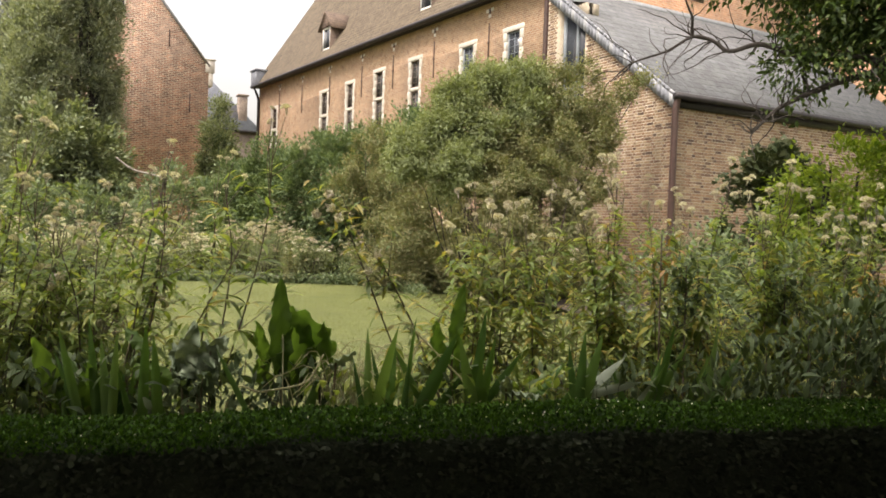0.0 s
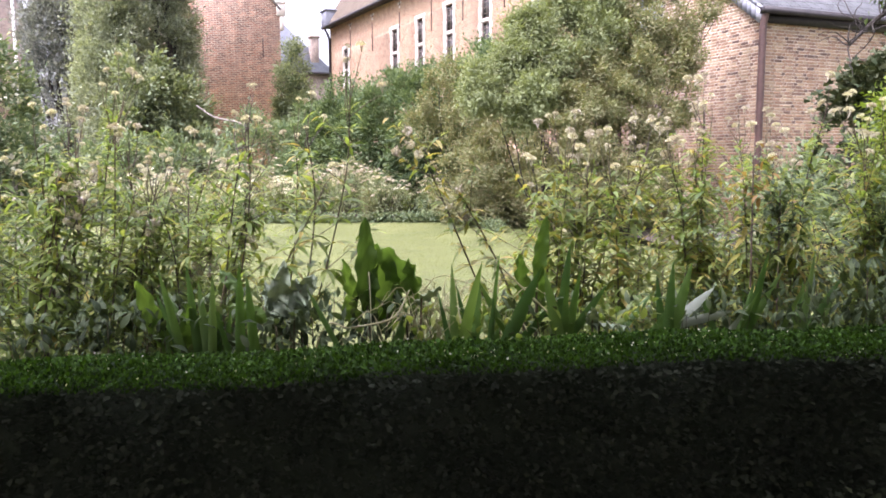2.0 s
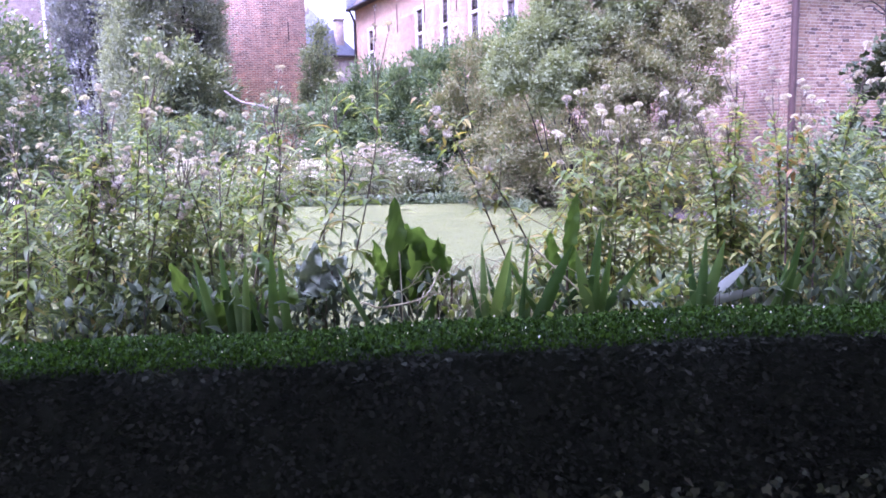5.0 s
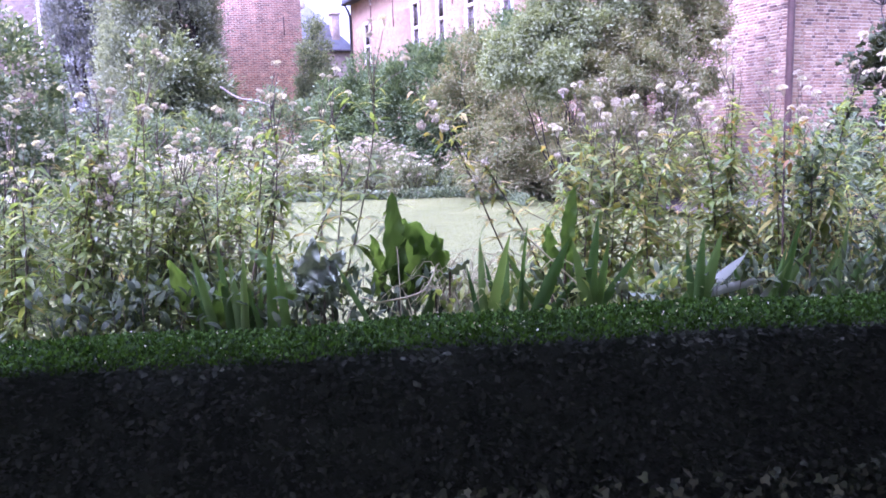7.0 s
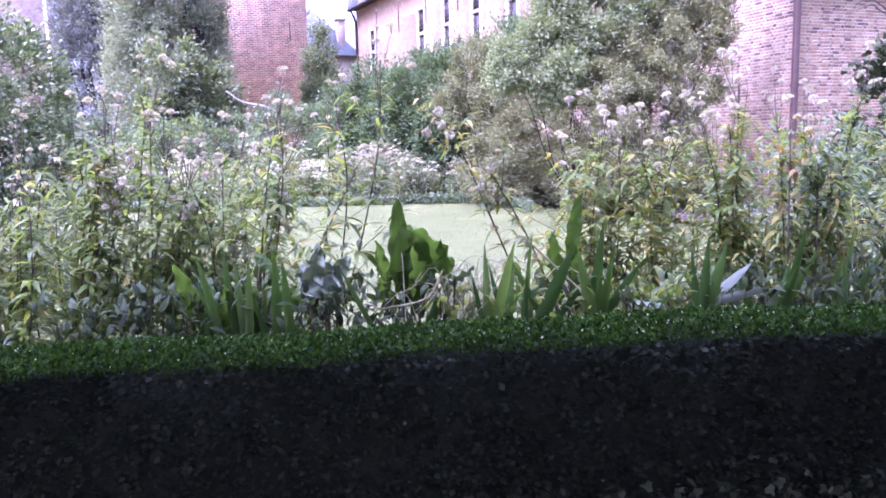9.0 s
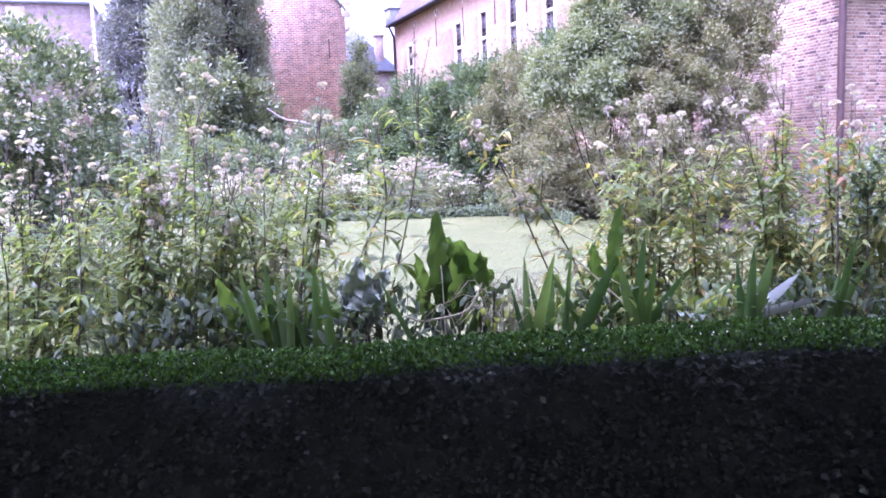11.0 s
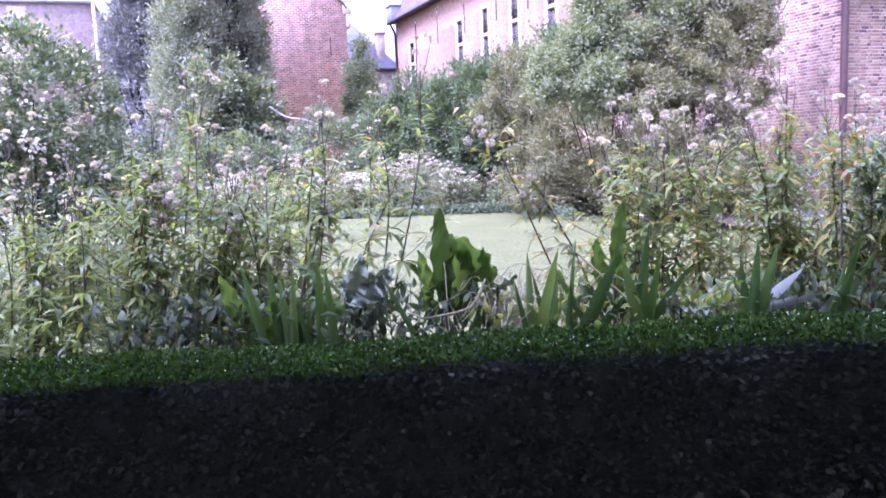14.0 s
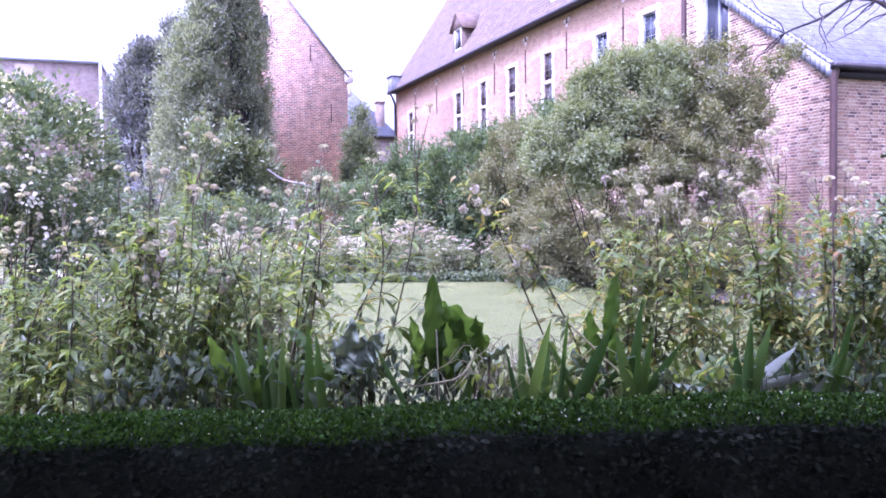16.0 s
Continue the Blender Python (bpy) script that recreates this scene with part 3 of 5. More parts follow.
def hall_window(index, s0, s1, z0, z1, cross):
    w = new(f"window_{index}")
    w.parent = HALL
    tagged(w, "tall stone-framed cross window with leaded panes" if cross else "square stone-framed window with a blue-grey casement")
    mid = z0 + 0.53 * (z1 - z0)
    # stone jambs of long and short blocks
    n = 8 if cross else 4
    for side in (0, 1):
        for i in range(n):
            a, b = z0 + (z1 - z0) * i / n, z0 + (z1 - z0) * (i + 1) / n
            wd = 0.17 if i % 2 else 0.12
            x0, x1 = (s0 - wd, s0 + 0.02) if side == 0 else (s1 - 0.02, s1 + wd)
            part("jamb_stone", soft_box(x0, x1, -0.012, 0.1, a + 0.002, b - 0.002, 0.004), STONE, w)
    part("lintel", soft_box(s0 - 0.2, s1 + 0.2, -0.014, 0.2, z1 + 0.002, z1 + 0.17, 0.01), STONE, w, "white stone lintel")
    part("sill", soft_box(s0 - 0.18, s1 + 0.18, -0.07, 0.2, z0 - 0.15, z0 - 0.002, 0.012), STONE, w, "white stone sill")
    if cross:
        part("transom", soft_box(s0 + 0.022, s1 - 0.022, 0.0, 0.09, mid - 0.06, mid + 0.06, 0.01), STONE, w, "white stone transom")
    lights = [(z0, mid - 0.062), (mid + 0.062, z1)] if cross else [(z0, z1)]
    for a, b in lights:
        f = 0.045
        part("casement", join([box(s0 + 0.02, s0 + 0.02 + f, 0.06, 0.10, a, b), box(s1 - 0.02 - f, s1 - 0.02, 0.06, 0.10, a, b),
                               box(s0 + 0.02 + f, s1 - 0.02 - f, 0.06, 0.10, a, a + f), box(s0 + 0.02 + f, s1 - 0.02 - f, 0.06, 0.10, b - f, b)]),
             WOOD_FRAME if cross else SHUTTER, w, "dark oak frame" if cross else "blue-grey painted frame")
        part("pane", box(s0 + 0.02 + f, s1 - 0.02 - f, 0.083, 0.089, a + f, b - f), PANE if cross else PANE_SKY, w)
        bars = [box(s0 + 0.03, s1 - 0.03, 0.070, 0.080, z - 0.008, z + 0.008) for z in np.linspace(a, b, 6)[1:-1]]
        bars.append(box((s0 + s1) / 2 - 0.01, (s0 + s1) / 2 + 0.01, 0.067, 0.081, a, b))
        part("glazing_grid", join(bars), WOOD_FRAME if cross else SHUTTER, w)


for i, (a, b, c, d) in enumerate(CROSS):
    hall_window(i + 1, a, b, c, d, True)
for i, (a, b, c, d) in enumerate(SQUARE):
    hall_window(i + 6, a, b, c, d, False)
for s in (3.12, 6.1, 9.3, 12.5, 15.17, 18.16, 21.47):
    top = 8.18 if s > 4 else 8.3
    part("wall_anchor", join([soft_box(s - 0.022, s + 0.022, -0.035, 0.002, 6.85, top, 0.006), soft_box(s - 0.05, s + 0.05, -0.05, 0.0, 7.5, 7.58, 0.01)]), IRON, HALL, "rusty iron wall anchor")
    z = 8.57
    part("putlog_hole", join([box(s - 0.055, s + 0.055, -0.006, 0.03, z - 0.09, z + 0.09)]), IRON, HALL, "small dark vent hole")
    for dx, dz in ((-0.13, 0.02), (0.13, 0.04), (0, -0.16)):
        part("vent_stone", soft_box(s + dx - 0.07, s + dx + 0.07, -0.009, 0.05, z + dz - 0.06, z + dz + 0.06, 0.008), STONE, HALL)


def dormer(s, width, z0, tall):
    """A small roof window with a tiled saddle roof."""
    y_at = lambda z: -0.3 + (z - EAVE + 0.06) * (DEPTH / 2 + 0.3) / (RIDGE - EAVE + 0.06)
    y0, z1 = y_at(z0) - 0.02, z0 + tall
    yb = y_at(z1) + 0.3
    d = new("dormer")
    d.parent = HALL
    tagged(d, "tiled dormer with a white casement")
    h = width / 2
    part("cheek", (np.array([(s - h, y0, z0), (s - h, y0, z1), (s - h, yb, z1), (s - h + 0.06, y0, z0), (s - h + 0.06, y0, z1), (s - h + 0.06, yb, z1)]),
                   np.array([(0, 1, 2), (3, 5, 4), (0, 3, 4), (0, 4, 1), (1, 4, 5), (1, 5, 2)])), ROOF_CLAY_Y, d)
    part("cheek", (np.array([(s + h - 0.06, y0, z0), (s + h - 0.06, y0, z1), (s + h - 0.06, yb, z1), (s + h, y0, z0), (s + h, y0, z1), (s + h, yb, z1)]),
                   np.array([(0, 1, 2), (3, 5, 4), (0, 3, 4), (0, 4, 1), (1, 4, 5), (1, 5, 2)])), ROOF_CLAY_Y, d)
    part("casement", join([box(s - h + 0.06, s - h + 0.14, y0 + 0.02, y0 + 0.08, z0, z1), box(s + h - 0.14, s + h - 0.06, y0 + 0.02, y0 + 0.08, z0, z1),
                           box(s - h + 0.14, s + h - 0.14, y0 + 0.02, y0 + 0.08, z0, z0 + 0.08), box(s - h + 0.14, s + h - 0.14, y0 + 0.02, y0 + 0.08, z1 - 0.08, z1)]), WHITE_PAINT, d, "white painted frame")
    part("pane", box(s - h + 0.14, s + h - 0.14, y0 + 0.045, y0 + 0.052, z0 + 0.08, z1 - 0.08), PANE_SKY, d)
    apex = z1 + 0.72
    part("gable_board", (np.array([(s - h - 0.1, y0 - 0.02, z1), (s + h + 0.1, y0 - 0.02, z1), (s, y0 - 0.02, apex), (s - h - 0.1, y0 + 0.03, z1), (s + h + 0.1, y0 + 0.03, z1), (s, y0 + 0.03, apex)]),
                         np.array([(0, 1, 2), (3, 5, 4), (0, 3, 4), (0, 4, 1), (1, 4, 5), (1, 5, 2), (2, 5, 3), (2, 3, 0)])), ROOF_CLAY_Y, d)
    for sg in (-1, 1):
        e = (s + sg * (h + 0.2), z1 - 0.12)
        part("roof", slab((e[0], y0 - 0.12, e[1]), (s, y0 - 0.12, apex), (s, y_at(apex) + 0.25, apex), (e[0], yb + 0.1, e[1]), 0.06), ROOF_CLAY_Y, d, "brown clay tiles")


dormer(8.55, 0.95, 9.55, 1.05)
dormer(17.3, 0.95, 9.55, 1.05)
# small dark window as a flat plate, its darkness put into the colour
part("end_window", box(LEN + 0.001, LEN + 0.03, 3.0, 3.7, 8.3, 9.4), WOOD_FRAME, HALL, "small dark window in the gable end, made as a plain plate")

# ---- lean-to annex at the hall's end ----
ANNEX = thing("annex", ID, "lean-to brick annex with a slate roof and brown downpipe", "outbuilding")
AX0, AX1, AY0, AY1, AZ = -15.1, -10.65, 11.45, 20.5, 4.25
SLOPE = 0.745
PITCH_TOP = AZ + (AX1 - AX0) * SLOPE
G0, G1 = -14.56, -13.61


def annex_side():
    """Core of the side wall under the sloping verge, with the tall window's opening."""
    out = []
    for a, b, z0 in ((AX0, G0, 0), (G0, G1, 6.9), (G1, AX1 - 0.02, 0)):
        za, zb = AZ + (AX1 - a) * SLOPE, AZ + (AX1 - b) * SLOPE
        V = [(a, AY0 + 0.02, z0), (b, AY0 + 0.02, z0), (b, AY0 + 0.02, zb), (a, AY0 + 0.02, za), (a, AY0 + 0.4, z0), (b, AY0 + 0.4, z0), (b, AY0 + 0.4, zb), (a, AY0 + 0.4, za)]
        out.append((np.array(V), np.array([(0, 1, 2, 3), (5, 4, 7, 6), (0, 4, 5, 1), (3, 2, 6, 7), (0, 3, 7, 4), (1, 5, 6, 2)])))
    return join(out)


side_wall = part("side_wall", annex_side(), MORTAR, ANNEX, "pale mortar core of the brick side wall")
front_wall = part("front_wall", box(AX1 - 0.4, AX1 - 0.02, AY0 + 0.4, AY1, 0, AZ), MORTAR, ANNEX, "pale mortar core of the brick front wall")
part("end_wall", box(AX0, AX1 - 0.4, AY1 - 0.4, AY1, 0, AZ), MORTAR, ANNEX)
part("roof", slab((AX1 + 0.14, AY0 - 0.05, AZ - 0.02), (AX0, AY0 - 0.05, PITCH_TOP + 0.08), (AX0, AY1 + 0.1, PITCH_TOP + 0.08), (AX1 + 0.14, AY1 + 0.1, AZ - 0.02), 0.07), SLATE, ANNEX, "smooth grey slate roof")
part("flashing", box(AX0 - 0.05, AX0 + 0.16, AY0, AY1, PITCH_TOP - 0.02, PITCH_TOP + 0.16), LEAD, ANNEX, "pale lead flashing")
def verge_tile(x0, x1):
    """A slate bent over the verge: a flat top and an apron that hangs on the wall."""
    za, zb = AZ + (AX1 - x0) * SLOPE + 0.05, AZ + (AX1 - x1) * SLOPE + 0.05
    top = slab((x0, AY0 - 0.09, za), (x1, AY0 - 0.09, zb), (x1, AY0 + 0.2, zb), (x0, AY0 + 0.2, za), 0.06)
    V = [(x, y, z - d) for x, z in ((x0, za), (x1, zb)) for y in (AY0 - 0.085, AY0 - 0.03) for d in (0.27, 0.0)]
    return join([top, (np.array(V), box(0, 1, 0, 1, 0, 1)[1])])


for i in range(38):
    x = AX1 + 0.14 - i * 0.118
    part("verge_tile", verge_tile(x - 0.116 - 0.006 * (i % 3), x - 0.008 * (i % 2)), LEAD if i % 4 == 1 else SLATE_FAR, ANNEX)
part("gutter", join([box(AX1 + 0.06, AX1 + 0.24, AY0 - 0.14, AY1, AZ - 0.06, AZ + 0.06), box(AX1 - 0.02, AX1 + 0.06, AY0 - 0.02, AY1, AZ - 0.2, AZ - 0.02)]), ZINC_DARK, ANNEX, "black boxed gutter")
part("downpipe", join([tube([(AX1 + 0.12, AY0 - 0.04, AZ), (AX1 + 0.075, AY0 - 0.06, AZ - 0.25), (AX1 + 0.07, AY0 - 0.06, AZ - 0.5), (AX1 + 0.07, AY0 - 0.06, 0)], [0.07], 10)]), PIPE_BROWN, ANNEX, "brown rainwater pipe", smooth=True)
for z in (0.9, 2.3, 3.6):
    part("pipe_clip", tube([(AX1 + 0.07, AY0 - 0.06, z), (AX1 + 0.07, AY0 - 0.06, z + 0.06)], [0.085], 10), PIPE_BROWN, ANNEX)
for a, b in ((3.2, 4.9), (4.98, 6.82)):
    part("tall_window_frame", join([box(G0, G0 + 0.08, AY0 + 0.1, AY0 + 0.2, a, b), box(G1 - 0.08, G1, AY0 + 0.1, AY0 + 0.2, a, b), box(-14.05, -13.98, AY0 + 0.1, AY0 + 0.2, a, b),
                                    box(G0, G1, AY0 + 0.08, AY0 + 0.22, b, b + 0.08)]), SHUTTER, ANNEX, "blue-grey window frame")
    part("tall_window_pane", box(G0 + 0.08, G1 - 0.08, AY0 + 0.15, AY0 + 0.156, a, b), PANE_SKY, ANNEX)
part("tall_window_base", box(G0, G1, AY0 + 0.1, AY0 + 0.3, 0, 3.2), WOOD_FRAME, ANNEX)

# ---- brick house with a steep gable ----
GX, GY0, GY1, GE = -37.3, -1.05, 7.65, 8.75
GABLE = thing("gable_house", pose(GX, 0, 0), "old red brick house with a steep plain gable", "building")
GAP = GE + (GY1 - GY0) / 2 * 1.26
part("front_wall", gable_end(-0.5, 0, GY0, GY1, GE, GAP), BRICK_GABLE, GABLE, "weathered red brick gable wall")
part("side_wall", box(-14, -0.5, GY1 - 0.45, GY1 - 0.1, 0, GE - 0.4), BRICK_GABLE, GABLE)
part("side_wall", box(-14, -0.5, GY0 + 0.1, GY0 + 0.45, 0, GE - 0.4), BRICK_GABLE, GABLE)
ym = (GY0 + GY1) / 2
part("roof", slab((-14, GY1 + 0.15, GE - 0.8), (-0.5, GY1 + 0.15, GE - 0.8), (-0.5, ym, GAP - 0.45), (-14, ym, GAP - 0.45), 0.08), SLATE_FAR, GABLE, "dark slate roof")
part("roof", slab((-14, GY0 - 0.15, GE - 0.8), (-0.5, GY0 - 0.15, GE - 0.8), (-0.5, ym, GAP - 0.45), (-14, ym, GAP - 0.45), 0.08), SLATE_FAR, GABLE, "dark slate roof")
for y0, sg in ((GY1, -1), (GY0, 1)):
    part("coping", slab((-0.58, y0, GE + 0.0), (0.07, y0, GE + 0.0), (0.07, ym, GAP), (-0.58, ym, GAP), 0.1), LEAD, GABLE, "grey stone coping")
part("kneeler", join([soft_box(-0.5, 0.06, GY1 - 0.15, GY1 + 0.28, GE - 0.25, GE + 0.35, 0.02), soft_box(-0.5, 0.09, GY1 - 0.2, GY1 + 0.33, GE + 0.35, GE + 0.42, 0.015), soft_box(-0.5, 0.03, GY1 + 0.0, GY1 + 0.2, GE - 0.9, GE - 0.25, 0.02)]), STONE, GABLE, "pale stone kneeler")


def plain_window(parent, y0, y1, z0, z1, label):
    w = new("window")
    w.parent = parent
    tagged(w, label)
    part("frame", join([box(0.0, 0.05, y0, y0 + 0.07, z0, z1), box(0.0, 0.05, y1 - 0.07, y1, z0, z1), box(0.0, 0.05, y0 + 0.07, y1 - 0.07, z0, z0 + 0.07), box(0.0, 0.05, y0 + 0.07, y1 - 0.07, z1 - 0.07, z1),
                        box(0.01, 0.045, (y0 + y1) / 2 - 0.02, (y0 + y1) / 2 + 0.02, z0, z1)]), STONE, w)
    part("pane", box(0.004, 0.012, y0 + 0.07, y1 - 0.07, z0 + 0.07, z1 - 0.07), PANE_SKY, w)


plain_window(GABLE, 3.2, 3.85, 10.75, 11.65, "small loft window in the gable")
plain_window(GABLE, 3.35, 3.75, 5.4, 6.4, "narrow stone-framed window half covered by ivy")
for y, z0, z1 in ((6.79, 6.5, 7.4), (3.85, 6.9, 7.5), (5.8, 9.5, 10.3)):
    part("wall_anchor", soft_box(0.0, 0.035, y - 0.025, y + 0.025, z0, z1, 0.006), IRON, GABLE, "rusty iron wall anchor")

# ---- far house with a chimney, and the brick building beyond the trees ----
FAR = thing("far_house", pose(-57.5, 14.6, 0), "distant brick house with a hipped slate roof and chimney", "building")
part("wall", box(-7, 0, -7, 1.0, 0, 8.2), BRICK_FAR, FAR)
part("roof", slab((0.3, -7.2, 8.15), (0.3, 1.25, 8.15), (-3.6, -3.0, 13.3), (-3.6, -7.2, 13.3), 0.1), SLATE_FAR, FAR, "blue-grey slate roof")
part("roof", slab((0.3, 1.25, 8.15), (-7.3, 1.25, 8.15), (-3.61, -3.0, 13.3), (-3.6, -3.0, 13.3), 0.1), SLATE_FAR, FAR)
part("roof", slab((-7.3, -7.2, 8.15), (-7.3, 1.25, 8.15), (-3.6, -3.0, 13.3), (-3.6, -7.2, 13.3), 0.1), SLATE_FAR, FAR)
part("gutter", tube([(0.36, y, 8.12) for y in np.linspace(-7.2, 1.3, 6)], [0.09], 8), ZINC_DARK, FAR, smooth=True)
chim = part("chimney", soft_box(-0.9, -0.2, -0.38, 0.26, 8.4, 10.85, 0.03), BRICK_FAR, FAR, "brick chimney stack")
part("chimney_cap", soft_box(-0.98, -0.12, -0.46, 0.34, 10.85, 11.0, 0.03), BRICK_FAR, chim)

LOW = thing("brick_outbuilding", pose(-44.0, -4.5, 0), "distant purple-brown brick building with a flat roofline", "building")
part("wall", box(-8, 0, -18, 0, 0, 10.1), BRICK_FAR, LOW)
part("roof_edge", soft_box(-8.2, 0.15, -18, 0.15, 10.1, 10.25, 0.03), SLATE_FAR, LOW)
part("patch", soft_box(0.0, 0.05, -4.0, -3.1, 8.0, 9.95, 0.02), MORTAR, LOW, "pale repaired patch of masonry")
part("downpipe", tube([(0.1, 0.08, 10.9), (0.1, 0.08, 5)], [0.08], 8), WHITE_PAINT, LOW, "white vent pipe")


# ---- trees and shrubs ----
def limbs(base, tops, r0, bend=0.25, sides=6):
    out = []
    for t in tops:
        b, t = np.array(base, float), np.array(t, float)
        mids = [b + (t - b) * k + rng.normal(size=3) * bend * np.array([0.3, 0.3, 0.1]) * np.linalg.norm(t - b) * 0.3 for k in (0.33, 0.66)]
        out.append(tube(smooth_line([b, *mids, t], 3), [r0, r0 * 0.25], sides))
    return join(out)


def shrub(name, base, blobs, n, size, material, template, label, category="shrub", clump=0.3, clumps=70, shell=0.6, r0=0.05, messy=0.7, extra=(), stems=10, rise=0.15, group=""):
    """A woody plant: stems from the base into its crown, and a crown of clumped leaves."""
    base = np.array(base, float)
    t = thing(name, pose(*base), label, category, group)
    rel = [(np.array(c) - base, r) for c, r in blobs]
    tops = [c + ball(1)[0] * np.array(r) * 0.75 for c, r in (rel[i % len(rel)] for i in range(stems))]
    part("branchwork", limbs((0, 0, 0), tops, r0), BARK, t, kind="stuff", smooth=True)
    pos, out = clumped(rel, n, clump, clumps, shell)
    keep = pos[:, 2] + base[2] > 0.05
    part("crown", foliage(pos[keep], out[keep], template, size, messy=messy, rise=rise), material, t)
    for nm, count, sz, mat, tpl in extra:
        pos, out = clumped(rel, count, clump * 0.7, clumps * 2, 0.95)
        part(nm, foliage(pos, out, tpl, sz, messy=0.9), mat, t)
    return t


PL, FD = leaf_plain(0.5), leaf_fold(0.5)
NARROW = leaf_plain(0.28)

shrub("tall_conifer", (-29.2, 0.0, 0), [((-29.2, 0.0, 3.2), (1.3, 1.15, 3.3)), ((-29.2, 0.08, 6.2), (1.2, 1.02, 2.2)), ((-29.2, 0.4, 8.0), (0.95, 0.72, 1.5)), ((-29.2, 0.75, 9.4), (0.6, 0.45, 1.3))],
      80000, 0.125, CONIFER, leaf_plain(0.45), "tall dense grey-green conifer beside the brick gable", "tree", 0.36, 300, 0.86, 0.14, rise=0.5, messy=0.9, group="conifers")
shrub("tall_conifer", (-30.3, 2.0, 0), [((-30.3, 2.05, 3.6), (1.0, 0.72, 3.8)), ((-30.3, 2.0, 7.2), (1.0, 0.76, 3.0)), ((-30.3, 1.85, 10.2), (0.9, 0.68, 2.8)), ((-30.3, 1.6, 12.4), (0.5, 0.4, 1.7))],
      70000, 0.125, CONIFER, leaf_plain(0.45), "tall narrow grey-green conifer against the brick gable", "tree", 0.36, 260, 0.86, 0.14, rise=0.5, messy=0.9, group="conifers")
shrub("dark_conifer", (-32.4, -1.8, 0), [((-32.4, -1.85, 4.0), (1.3, 1.2, 3.8)), ((-32.4, -1.75, 6.6), (1.2, 1.15, 1.7)), ((-32.4, -1.3, 7.9), (0.9, 0.85, 1.0)), ((-32.4, -0.6, 8.4), (0.8, 0.8, 1.1))],
      60000, 0.13, YEW, leaf_plain(0.4), "dark bluish conifer behind the taller one", "tree", 0.36, 240, 0.82, 0.12, rise=0.5, messy=0.9)
shrub("ivy_mound", (-26.3, 1.5, 0), [((-26.3, 0.9, 3.9), (1.0, 0.85, 1.3)), ((-26.2, 1.85, 3.1), (0.9, 0.85, 1.25)), ((-26.3, 0.6, 2.5), (1.0, 0.85, 1.4)), ((-26.1, 2.3, 2.2), (0.8, 0.65, 1.1)), ((-26.3, 1.4, 1.4), (1.3, 1.4, 1.4))],
      26000, 0.165, IVY_PALE, PL, "ivy-grown shrub with glossy dark leaves", "shrub", 0.27, 170, 0.8)
shrub("slim_tree", (-31.5, 7.0, 0), [((-31.5, 6.85, 4.5), (0.6, 0.62, 2.0)), ((-31.5, 7.1, 2.6), (1.0, 1.0, 1.8)), ((-31.5, 6.9, 3.4), (0.7, 0.7, 1.6))],
      22000, 0.12, IVY_PALE, PL, "slender green tree at the corner of the brick house", "tree", 0.26, 200, 0.6)
shrub("white_flowering_shrub", (-8.3, -1.9, 0), [((-8.3, -1.95, 1.95), (0.85, 0.75, 0.95)), ((-8.3, -1.45, 1.85), (0.6, 0.48, 0.88)), ((-8.3, -2.7, 2.0), (0.9, 0.85, 1.0)), ((-8.3, -1.25, 1.2), (0.6, 0.48, 0.9)), ((-8.2, -3.8, 1.7), (1.0, 1.1, 1.2)), ((-8.3, -2.0, 0.8), (1.0, 1.0, 0.8))],
      52000, 0.062, SHRUB_DARK, PL, "rounded shrub thick with small white flowers", "shrub", 0.13, 420, 0.8, 0.03,
      extra=[("blossom", 5000, 0.05, WHITE_PETAL_GLINT, leaf_plain(1.0))])
